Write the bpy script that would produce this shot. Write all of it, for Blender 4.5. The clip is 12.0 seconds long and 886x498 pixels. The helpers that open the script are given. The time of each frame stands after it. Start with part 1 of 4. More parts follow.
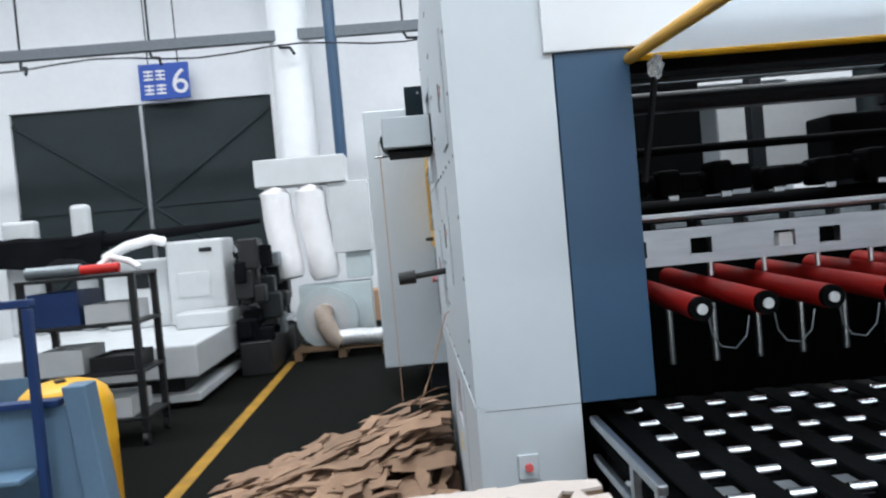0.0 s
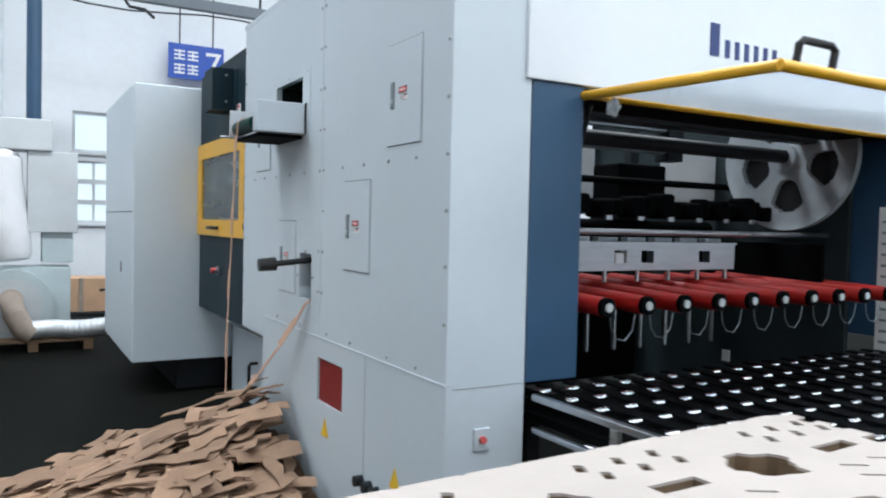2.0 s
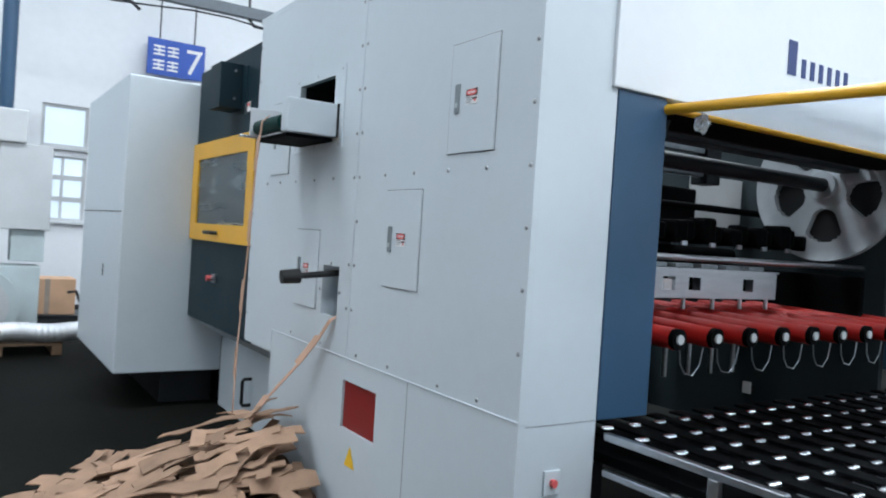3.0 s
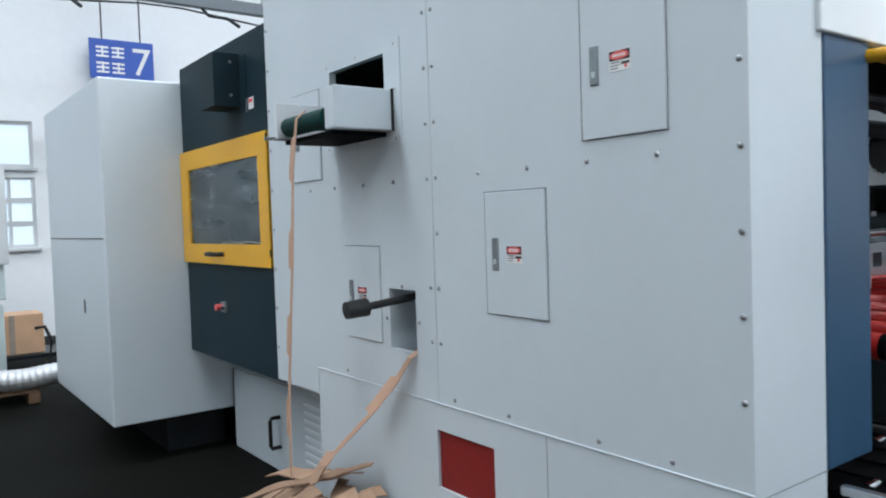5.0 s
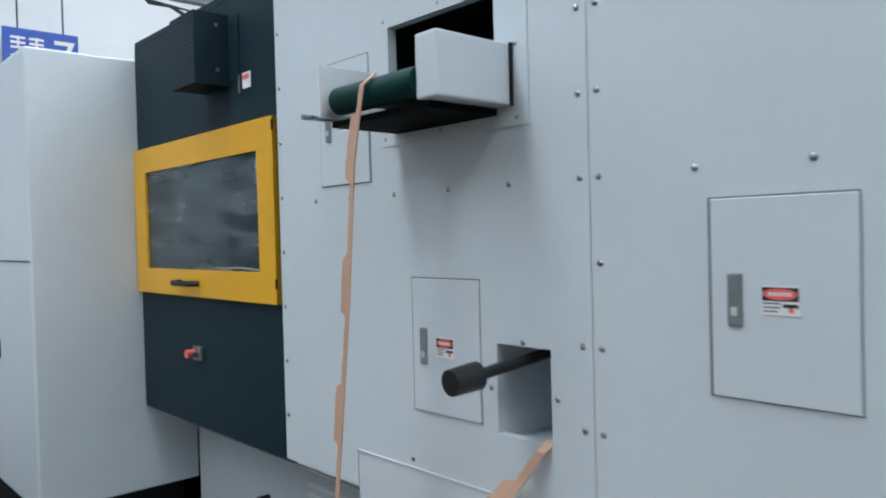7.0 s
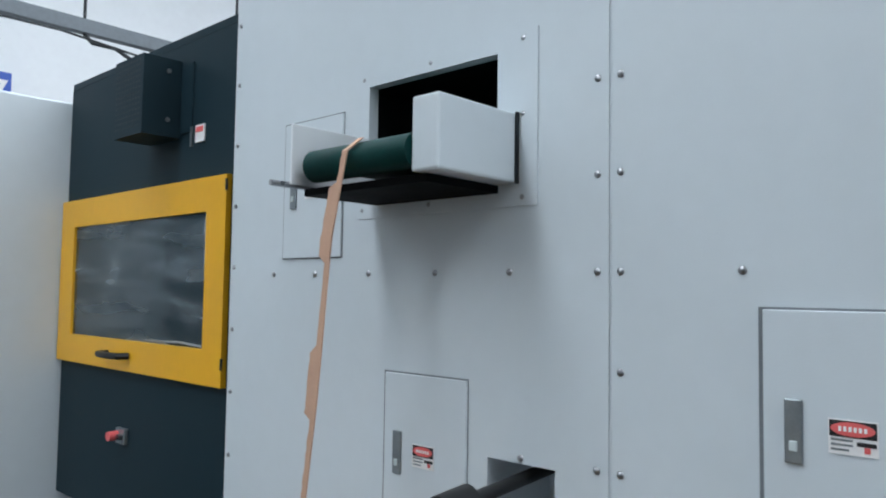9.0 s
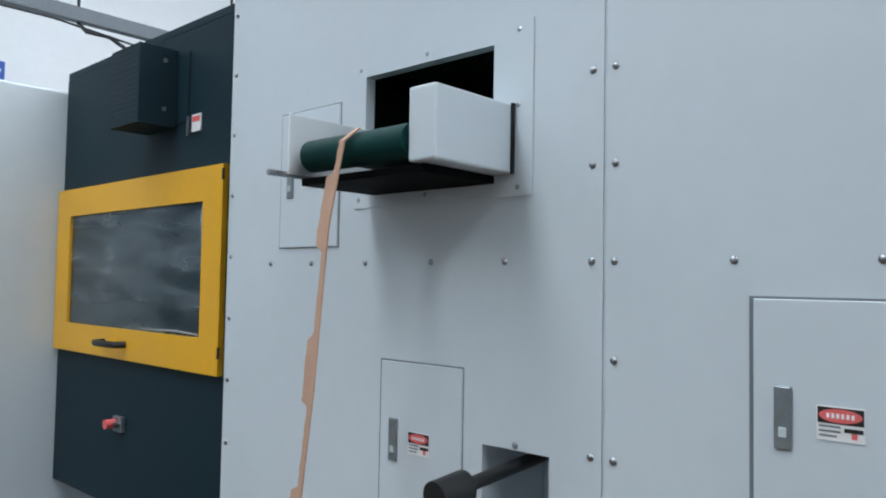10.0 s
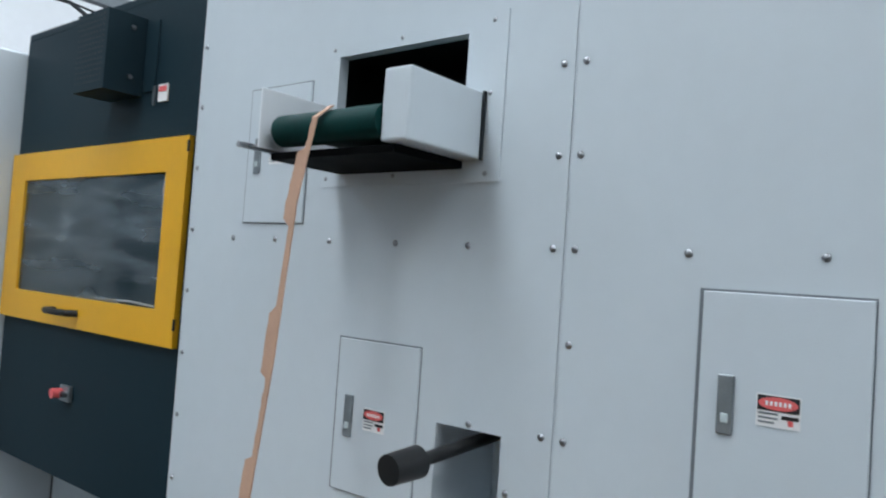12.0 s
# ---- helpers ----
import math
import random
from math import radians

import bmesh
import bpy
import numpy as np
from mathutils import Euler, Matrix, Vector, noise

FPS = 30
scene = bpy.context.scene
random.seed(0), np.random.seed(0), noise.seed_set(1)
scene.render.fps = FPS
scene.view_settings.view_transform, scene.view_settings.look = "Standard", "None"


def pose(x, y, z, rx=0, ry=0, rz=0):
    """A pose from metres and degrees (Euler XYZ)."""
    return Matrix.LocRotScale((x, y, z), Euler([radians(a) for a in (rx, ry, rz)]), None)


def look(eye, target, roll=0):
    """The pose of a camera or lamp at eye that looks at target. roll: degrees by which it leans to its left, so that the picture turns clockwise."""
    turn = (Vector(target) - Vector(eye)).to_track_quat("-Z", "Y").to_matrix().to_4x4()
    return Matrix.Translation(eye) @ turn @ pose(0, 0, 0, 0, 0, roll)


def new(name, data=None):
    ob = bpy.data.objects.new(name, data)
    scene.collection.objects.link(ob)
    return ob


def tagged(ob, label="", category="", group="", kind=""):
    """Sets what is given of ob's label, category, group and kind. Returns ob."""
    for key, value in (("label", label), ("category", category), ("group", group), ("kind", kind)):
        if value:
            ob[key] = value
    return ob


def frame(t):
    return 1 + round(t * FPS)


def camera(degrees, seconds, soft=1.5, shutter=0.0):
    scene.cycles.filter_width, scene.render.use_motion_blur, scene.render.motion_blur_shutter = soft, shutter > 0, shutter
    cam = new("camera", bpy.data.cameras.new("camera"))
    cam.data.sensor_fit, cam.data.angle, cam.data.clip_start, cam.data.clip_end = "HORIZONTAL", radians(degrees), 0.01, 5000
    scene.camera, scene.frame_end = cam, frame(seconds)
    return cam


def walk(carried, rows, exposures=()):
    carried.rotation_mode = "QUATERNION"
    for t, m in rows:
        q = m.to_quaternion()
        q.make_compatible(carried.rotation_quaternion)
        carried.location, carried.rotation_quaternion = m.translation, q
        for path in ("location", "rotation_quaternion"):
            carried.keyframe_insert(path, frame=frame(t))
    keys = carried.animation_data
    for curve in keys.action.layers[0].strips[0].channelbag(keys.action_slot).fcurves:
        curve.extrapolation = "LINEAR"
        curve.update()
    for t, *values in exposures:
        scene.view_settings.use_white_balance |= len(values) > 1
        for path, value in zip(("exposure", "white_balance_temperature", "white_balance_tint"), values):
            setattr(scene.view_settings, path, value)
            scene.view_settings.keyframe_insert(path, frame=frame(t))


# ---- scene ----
cam = camera(60.9, 12.0, soft=2.0, shutter=0.5)
PATH = [
    (0, (-0.169, -2.519, 1.523), (-0.086, -0.522, 1.464), -5.1),
    (0.5, (-0.445, -2.557, 1.491), (-0.199, -0.573, 1.434), -0.2),
    (1, (-0.818, -2.521, 1.483), (-0.394, -0.568, 1.419), -0.6),
    (1.5, (-1.156, -2.516, 1.473), (-0.457, -0.645, 1.369), -2.2),
    (2, (-1.398, -2.372, 1.498), (-0.397, -0.642, 1.433), 1.3),
    (2.5, (-1.523, -2.176, 1.498), (-0.54, -0.438, 1.387), 2.4),
    (2.7, (-1.571, -2.076, 1.485), (-0.528, -0.37, 1.447), 3.6),
    (4.3, (-1.62, -1.257, 1.588), (-0.371, 0.303, 1.504), 1.0),
    (4.5, (-1.619, -1.166, 1.563), (-0.432, 0.441, 1.469), 0.9),
    (5, (-1.676, -1.011, 1.604), (-0.484, 0.593, 1.525), -1.9),
    (5.5, (-1.656, -0.826, 1.553), (-0.512, 0.813, 1.479), -0.7),
    (6, (-1.535, -0.469, 1.612), (-0.304, 1.107, 1.583), -0.5),
    (6.5, (-1.548, -0.144, 1.62), (-0.252, 1.379, 1.612), -0.5),
    (7, (-1.504, 0.189, 1.629), (-0.156, 1.666, 1.591), -1.5),
    (7.5, (-1.384, 0.414, 1.653), (0.008, 1.846, 1.762), 0.3),
    (7.7, (-1.358, 0.469, 1.672), (0.049, 1.883, 1.815), -0.5),
    (9.3, (-1.404, 0.485, 1.71), (0.072, 1.829, 1.824), 1.0),
    (9.5, (-1.404, 0.476, 1.7), (0.077, 1.815, 1.816), 0.9),
    (10, (-1.415, 0.475, 1.706), (0.061, 1.821, 1.798), 1.0),
    (10.5, (-1.414, 0.481, 1.695), (0.051, 1.837, 1.814), 1.4),
    (11, (-1.41, 0.468, 1.67), (0.039, 1.842, 1.771), 3.9),
    (11.5, (-1.43, 0.459, 1.686), (0.061, 1.788, 1.801), 3.5),
    (12, (-1.456, 0.468, 1.676), (0.098, 1.724, 1.755), 4.0),
]
walk(cam, [(t, look(eye, target, roll)) for t, eye, target, roll in PATH],
     [(0.0, -0.26, 6400, 10), (2.0, -0.25, 6200, 8), (2.7, -0.26, 6100, 8), (4.3, -0.27, 6250, 8), (7.0, -0.32, 6200, 8), (9.3, -0.34, 6200, 8), (12.0, -0.33, 6200, 8)])

# ---- light: skylights in the hall roof, an unseen gate added behind the camera ----
world = bpy.data.worlds.new("world")
scene.world = world
world.use_nodes = True
wn = world.node_tree.nodes
sky = wn.new("ShaderNodeTexSky")
sky.sky_type, sky.sun_disc, sky.sun_elevation, sky.sun_rotation = "NISHITA", False, radians(50), radians(200)
world.node_tree.links.new(sky.outputs[0], wn["Background"].inputs[0])
wn["Background"].inputs[1].default_value = 0.12


def area(name, where, target, sx, sy, power, color=(0.93, 0.97, 1.0)):
    d = bpy.data.lights.new(name, "AREA")
    d.shape, d.size, d.size_y, d.energy, d.color = "RECTANGLE", sx, sy, power, color
    ob = new(name, d)
    ob.matrix_world = look(where, target)
    return ob


ROOF = 8.0
SKY = ((-9.5, -3, 14, 1100), (-3.9, -5, 14, 1450), (3.2, -13, 14, 2100), (8.6, -13, 14, 700))
for sy, x0, x1, p in SKY:
    area("skylight_lamp", ((x0 + x1) / 2, sy, ROOF + 0.1), ((x0 + x1) / 2, sy + 0.001, 0), x1 - x0, 1.6, p)
# fill through the added, unseen gate, brightens the machine's front faces
area("gate_lamp", (-2.0, -13.9, 2.6), (-2.0, 0, 2.4), 7.0, 4.6, 260)
area("window_lamp", (1.5, 12.05, 2.2), (1.5, 0, 2.2), 3.2, 1.9, 60)

# ---- materials ----


def mat(name, color, rough=0.5, metal=0.0, var=0.08, scale=6.0, bump=0.0, bscale=60.0, rand=0.0, coat=0.0, streak=None, spec=0.4):
    m = bpy.data.materials.new(name)
    m.use_nodes = True
    nt = m.node_tree
    n, l = nt.nodes, nt.links
    b = n["Principled BSDF"]
    b.inputs["Roughness"].default_value, b.inputs["Metallic"].default_value = rough, metal
    b.inputs["Coat Weight"].default_value, b.inputs["Specular IOR Level"].default_value = coat, spec
    tc = n.new("ShaderNodeTexCoord")
    src = tc.outputs["Object"]
    if streak:
        mp = n.new("ShaderNodeMapping")
        mp.inputs["Scale"].default_value = streak
        l.new(src, mp.inputs[0])
        src = mp.outputs[0]
    big, fine = n.new("ShaderNodeTexNoise"), n.new("ShaderNodeTexNoise")
    big.inputs["Scale"].default_value, big.inputs["Detail"].default_value = scale, 5
    fine.inputs["Scale"].default_value, fine.inputs["Detail"].default_value = scale * 14, 3
    l.new(src, big.inputs[0]), l.new(src, fine.inputs[0])
    add = n.new("ShaderNodeMath")
    add.operation = "MULTIPLY_ADD"
    add.inputs[1].default_value = 0.35
    l.new(fine.outputs[0], add.inputs[0]), l.new(big.outputs[0], add.inputs[2])
    mr = n.new("ShaderNodeMapRange")
    mr.inputs[1].default_value, mr.inputs[2].default_value = 0.4, 0.95
    mr.inputs[3].default_value, mr.inputs[4].default_value = 1 - var * 1.3, 1 + var
    l.new(add.outputs[0], mr.inputs[0])
    val = mr.outputs[0]
    if rand:
        oi, mul = n.new("ShaderNodeObjectInfo"), n.new("ShaderNodeMath")
        geo, av = n.new("ShaderNodeNewGeometry"), n.new("ShaderNodeMath")
        av.operation = "ADD"
        l.new(oi.outputs["Random"], av.inputs[0]), l.new(geo.outputs["Random Per Island"], av.inputs[1])
        rr = n.new("ShaderNodeMapRange")
        rr.inputs[2].default_value = 2.0
        rr.inputs[3].default_value, rr.inputs[4].default_value = 1 - rand, 1 + rand
        l.new(av.outputs[0], rr.inputs[0])
        mul.operation = "MULTIPLY"
        l.new(val, mul.inputs[0]), l.new(rr.outputs[0], mul.inputs[1])
        val = mul.outputs[0]
    sc = n.new("ShaderNodeVectorMath")
    sc.operation = "SCALE"
    sc.inputs[0].default_value = color
    l.new(val, sc.inputs["Scale"])
    l.new(sc.outputs[0], b.inputs["Base Color"])
    ro = n.new("ShaderNodeMapRange")
    ro.inputs[3].default_value, ro.inputs[4].default_value = max(0.02, rough - 0.1), min(1, rough + 0.1)
    l.new(big.outputs[0], ro.inputs[0]), l.new(ro.outputs[0], b.inputs["Roughness"])
    if bump:
        bn, bp = n.new("ShaderNodeTexNoise"), n.new("ShaderNodeBump")
        bn.inputs["Scale"].default_value, bn.inputs["Detail"].default_value = bscale, 4
        bp.inputs["Strength"].default_value, bp.inputs["Distance"].default_value = bump, 0.01
        l.new(src, bn.inputs[0]), l.new(bn.outputs[0], bp.inputs["Height"]), l.new(bp.outputs[0], b.inputs["Normal"])
    return m


M = dict(
    grey=mat("light grey powder coat", (0.55, 0.605, 0.645), 0.42, var=0.035, scale=1.3, bump=0.06, bscale=350),
    grey2=mat("pale grey powder coat", (0.70, 0.73, 0.76), 0.45, var=0.03, scale=1.5, bump=0.06, bscale=350),
    slate=mat("slate paint", (0.012, 0.027, 0.036), 0.45, spec=0.1, var=0.08, scale=2, bump=0.06, bscale=350),
    jamb=mat("blue slate paint", (0.028, 0.076, 0.145), 0.35, spec=0.5, var=0.06, scale=2, bump=0.05, bscale=350),
    yellow=mat("yellow enamel", (0.74, 0.39, 0.012), 0.4, var=0.06, scale=3, coat=0.2),
    steel=mat("brushed steel", (0.55, 0.57, 0.6), 0.32, 1.0, var=0.12, scale=4, streak=(1, 8, 8)),
    zinc=mat("zinc bolt", (0.33, 0.34, 0.36), 0.3, 1.0, var=0.1, scale=30),
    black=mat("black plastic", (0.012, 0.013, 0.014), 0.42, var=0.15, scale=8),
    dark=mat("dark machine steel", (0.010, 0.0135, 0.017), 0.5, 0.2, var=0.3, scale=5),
    # belt black, also used on interior sheets as painted shade
    rubber_shade=mat("black belt and interior shade", (0.0025, 0.003, 0.0035), 0.75, spec=0.05, var=0.25, scale=10, bump=0.1),
    green=mat("green belt", (0.001, 0.033, 0.03), 0.5, spec=0.15, var=0.2, scale=12),
    red=mat("red roller sleeve", (0.46, 0.014, 0.01), 0.5, var=0.15, scale=8),
    redplate=mat("dark red vent plate", (0.22, 0.012, 0.012), 0.45, var=0.12, scale=10),
    redlabel=mat("red label", (0.72, 0.13, 0.13), 0.5, var=0.05),
    white=mat("white label", (0.8, 0.8, 0.8), 0.5, var=0.04),
    whitepaint=mat("white machine paint", (0.54, 0.56, 0.57), 0.45, var=0.07, scale=3),
    wall=mat("white plaster", (0.82, 0.84, 0.86), 0.85, var=0.05, scale=0.6, bump=0.15, bscale=40),
    ceil=mat("white roof sheet", (0.8, 0.82, 0.84), 0.7, var=0.05, scale=0.5),
    floor=mat("dark worn epoxy floor", (0.0075, 0.008, 0.007), 0.7, spec=0.03, var=0.35, scale=0.9, bump=0.08, bscale=25),
    line=mat("yellow floor paint", (0.36, 0.19, 0.015), 0.6, var=0.35, scale=5, bump=0.1),
    # one board in two tones: darkened for the shaded heap, lighter for strips
    card=mat("kraft cardboard in shade", (0.3, 0.19, 0.125), 0.85, var=0.18, scale=9, rand=0.45, bump=0.1, bscale=120),
    litcard=mat("kraft board in the light", (0.52, 0.33, 0.235), 0.85, var=0.1, scale=9, bump=0.08, bscale=120),
    cardtop=mat("pale liner board", (0.43, 0.38, 0.345), 0.85, spec=0.2, var=0.05, scale=7, bump=0.05, bscale=150),
    cardcore=mat("cardboard stack core", (0.17, 0.115, 0.07), 0.9, var=0.2, scale=10, streak=(1, 1, 40)),
    gate=mat("dark green grey door sheet", (0.024, 0.035, 0.039), 0.55, spec=0.25, var=0.15, scale=1.2),
    blue=mat("blue paint", (0.012, 0.035, 0.12), 0.4, var=0.1, scale=4),
    bin=mat("pale blue steel bin", (0.11, 0.19, 0.28), 0.45, var=0.12, scale=3),
    signblue=mat("blue enamel sign", (0.03, 0.09, 0.42), 0.4, var=0.05),
    cloth=mat("white filter cloth", (0.8, 0.79, 0.8), 0.9, var=0.06, scale=4, bump=0.3, bscale=14),
    foil=mat("aluminium duct foil", (0.78, 0.79, 0.8), 0.5, 0.7, var=0.1, scale=10),
    brown=mat("brown dusty hose", (0.42, 0.34, 0.28), 0.7, var=0.15, scale=8),
    wood=mat("pallet wood", (0.17, 0.105, 0.06), 0.8, var=0.25, scale=6, streak=(1, 8, 8), rand=0.2),
    tarp=mat("black cloth", (0.006, 0.0065, 0.008), 0.95, spec=0.05, var=0.3, scale=6),
    tape=mat("yellow warning label", (0.8, 0.5, 0.03), 0.5, var=0.05),
    fangrey=mat("pale green grey paint", (0.48, 0.55, 0.56), 0.5, var=0.08, scale=4),
    latch=mat("dull latch metal", (0.26, 0.29, 0.31), 0.35, 0.7, var=0.15, scale=20),
    gasket=mat("grey seam shadow gap", (0.16, 0.18, 0.2), 0.7, var=0.1, scale=20),
    wheel=mat("cast grey wheel", (0.36, 0.39, 0.41), 0.5, 0.1, var=0.12, scale=8),
    polished=mat("polished roller steel", (0.62, 0.64, 0.66), 0.2, 1.0, var=0.06, scale=20),
    # shade between the heap's webs, given as a dark brown
    gapshade=mat("dark brown of shaded gaps", (0.07, 0.034, 0.018), 0.9, var=0.2, scale=10),
    carton=mat("brown carton", (0.68, 0.43, 0.27), 0.85, var=0.1, scale=5),
    navy=mat("navy lettering", (0.03, 0.05, 0.16), 0.45, var=0.05),
)


def glass(name, color, rough, trans):
    m = bpy.data.materials.new(name)
    m.use_nodes = True
    b = m.node_tree.nodes["Principled BSDF"]
    b.inputs["Base Color"].default_value = (*color, 1)
    b.inputs["Roughness"].default_value = rough
    b.inputs["Transmission Weight"].default_value = trans
    return m


M["pane"] = glass("smoky glass", (0.1, 0.12, 0.14), 0.04, 0.6)
M["acryl"] = glass("clear acrylic", (0.93, 0.96, 0.98), 0.15, 0.8)
pt = M["pane"].node_tree
wt, wm_, wb = pt.nodes.new("ShaderNodeTexCoord"), pt.nodes.new("ShaderNodeMapping"), pt.nodes.new("ShaderNodeBump")
wz = pt.nodes.new("ShaderNodeTexNoise")
wm_.inputs["Scale"].default_value = (1, 0.5, 3)
wz.inputs["Scale"].default_value, wz.inputs["Detail"].default_value = 3.0, 3
wb.inputs["Strength"].default_value, wb.inputs["Distance"].default_value = 0.006, 0.01
wr = pt.nodes.new("ShaderNodeMapRange")
wr.inputs[1].default_value, wr.inputs[2].default_value = 0.3, 0.75
wr.inputs[3].default_value, wr.inputs[4].default_value = 0.03, 0.4
pt.links.new(wz.outputs[0], wr.inputs[0]), pt.links.new(wr.outputs[0], pt.nodes["Principled BSDF"].inputs["Roughness"])
pt.links.new(wt.outputs["Object"], wm_.inputs[0]), pt.links.new(wm_.outputs[0], wz.inputs[0])
pt.links.new(wz.outputs[0], wb.inputs["Height"]), pt.links.new(wb.outputs[0], pt.nodes["Principled BSDF"].inputs["Normal"])
# pale streaks mixed into the smoky pane's colour in place of reflections
dz, dm, dr, dc_ = pt.nodes.new("ShaderNodeTexNoise"), pt.nodes.new("ShaderNodeMapping"), pt.nodes.new("ShaderNodeMapRange"), pt.nodes.new("ShaderNodeMix")
dm.inputs["Scale"].default_value = (1, 1.5, 7)
dz.inputs["Scale"].default_value, dz.inputs["Detail"].default_value, dz.inputs["Distortion"].default_value = 1.7, 6, 0.8
dr.inputs[1].default_value, dr.inputs[2].default_value = 0.42, 0.72
dc_.data_type = "RGBA"
dc_.inputs[6].default_value, dc_.inputs[7].default_value = (0.055, 0.09, 0.11, 1), (0.26, 0.32, 0.36, 1)
pt.links.new(wt.outputs["Object"], dm.inputs[0]), pt.links.new(dm.outputs[0], dz.inputs[0]), pt.links.new(dz.outputs[0], dr.inputs[0])
pt.links.new(dr.outputs[0], dc_.inputs[0]), pt.links.new(dc_.outputs[2], pt.nodes["Principled BSDF"].inputs["Base Color"])
M["milky"] = glass("milky plastic sheet", (0.93, 0.96, 0.98), 0.2, 0.75)
kt = M["milky"].node_tree
tl, mx = kt.nodes.new("ShaderNodeBsdfTranslucent"), kt.nodes.new("ShaderNodeMixShader")
tl.inputs[0].default_value = (0.85, 0.9, 0.94, 1)
mx.inputs[0].default_value = 0.33
kt.links.new(kt.nodes["Principled BSDF"].outputs[0], mx.inputs[1]), kt.links.new(tl.outputs[0], mx.inputs[2])
kt.links.new(mx.outputs[0], kt.nodes["Material Output"].inputs["Surface"])
glow = bpy.data.materials.new("bright daylight")
glow.use_nodes = True
gb = glow.node_tree.nodes["Principled BSDF"]
gb.inputs["Emission Color"].default_value, gb.inputs["Emission Strength"].default_value = (0.72, 0.86, 1, 1), 1.0
M["glow"] = glow

# ---- mesh helpers ----


def box(bm, x0, x1, y0, y1, z0, z1, bevel=0.0, m=None):
    vs = bmesh.ops.create_cube(bm, size=1.0)["verts"]
    for v in vs:
        v.co = Vector(((x0 + x1) / 2 + v.co.x * (x1 - x0), (y0 + y1) / 2 + v.co.y * (y1 - y0), (z0 + z1) / 2 + v.co.z * (z1 - z0)))
    if bevel:
        es = list({e for v in vs for e in v.link_edges})
        r = bmesh.ops.bevel(bm, geom=es, offset=bevel, segments=2, profile=0.5, affect="EDGES")
        vs = list({v for f in r["faces"] for v in f.verts} | {v for v in vs if v.is_valid})
    if m is not None:
        bmesh.ops.transform(bm, matrix=m, verts=vs)
    return bm


def rod(bm, a, b, r, seg=14, r2=None):
    a, b = Vector(a), Vector(b)
    d = b - a
    m = Matrix.Translation((a + b) / 2) @ d.to_track_quat("Z", "Y").to_matrix().to_4x4()
    bmesh.ops.create_cone(bm, cap_ends=True, segments=seg, radius1=r, radius2=r if r2 is None else r2, depth=d.length, matrix=m)
    return bm


def tube(bm, pts, r, seg=10):
    """A round bar along a line of points."""
    pts = [Vector(p) for p in pts]
    rings, up = [], Vector((0.13, 0.2, 1)).normalized()
    for i, p in enumerate(pts):
        d = (pts[min(i + 1, len(pts) - 1)] - pts[max(i - 1, 0)]).normalized()
        u = d.cross(up).normalized()
        w = d.cross(u)
        rr = r(i / (len(pts) - 1)) if callable(r) else r
        rings.append([bm.verts.new(p + rr * (math.cos(k * math.tau / seg) * u + math.sin(k * math.tau / seg) * w)) for k in range(seg)])
    for a, b in zip(rings, rings[1:]):
        for k in range(seg):
            bm.faces.new((a[k], a[(k + 1) % seg], b[(k + 1) % seg], b[k]))
    bm.faces.new(rings[0]), bm.faces.new(rings[-1])
    bmesh.ops.recalc_face_normals(bm, faces=bm.faces[:])
    return bm


def plate(u0, u1, v0, v1, holes, thick, place):
    """A sheet with openings: place(u, v, w) gives the point, w from 0 (face) to thick."""
    us = sorted({u0, u1, *[h for q in holes for h in q[:2] if u0 < h < u1]})
    vs = sorted({v0, v1, *[h for q in holes for h in q[2:] if v0 < h < v1]})
    bm, grid = bmesh.new(), {}

    def vert(i, j):
        if (i, j) not in grid:
            grid[i, j] = bm.verts.new(place(us[i], vs[j], 0))
        return grid[i, j]

    for i in range(len(us) - 1):
        for j in range(len(vs) - 1):
            cu, cv = (us[i] + us[i + 1]) / 2, (vs[j] + vs[j + 1]) / 2
            if any(h[0] < cu < h[1] and h[2] < cv < h[3] for h in holes):
                continue
            bm.faces.new((vert(i, j), vert(i + 1, j), vert(i + 1, j + 1), vert(i, j + 1)))
    off = Vector(place(u0, v0, thick)) - Vector(place(u0, v0, 0))
    r = bmesh.ops.extrude_face_region(bm, geom=bm.faces[:])
    bmesh.ops.translate(bm, vec=off, verts=[g for g in r["geom"] if isinstance(g, bmesh.types.BMVert)])
    bmesh.ops.recalc_face_normals(bm, faces=bm.faces[:])
    return bm


def mesh_of(name, bm, material, smooth=False):
    me = bpy.data.meshes.new(name)
    bm.to_mesh(me)
    bm.free()
    me.materials.append(M[material])
    if smooth:
        me.shade_smooth()
        me.set_sharp_from_angle(angle=radians(35))
    return me


def thing(name, label, category, group=""):
    return tagged(new(name), label, category, group)


def part(name, bm, material, parent=None, label="", smooth=False):
    ob = new(name, bm if isinstance(bm, bpy.types.Mesh) else mesh_of(name, bm, material, smooth))
    ob.parent = parent
    return tagged(ob, label)


def solid(name, bm, material, label, category, smooth=False, kind="", group=""):
    return tagged(part(name, bm, material, None, "", smooth), label, category, group, kind)


def B(*a, **k):
    return box(bmesh.new(), *a, **k)


def R(*a, **k):
    return rod(bmesh.new(), *a, **k)


def T(*a, **k):
    return tube(bmesh.new(), *a, **k)


def at(p, mesh_name, me, parent, rot=(0, 0, 0), label=""):
    ob = new(mesh_name, me)
    ob.parent = parent
    ob.matrix_local = pose(*p, *rot)
    return tagged(ob, label)


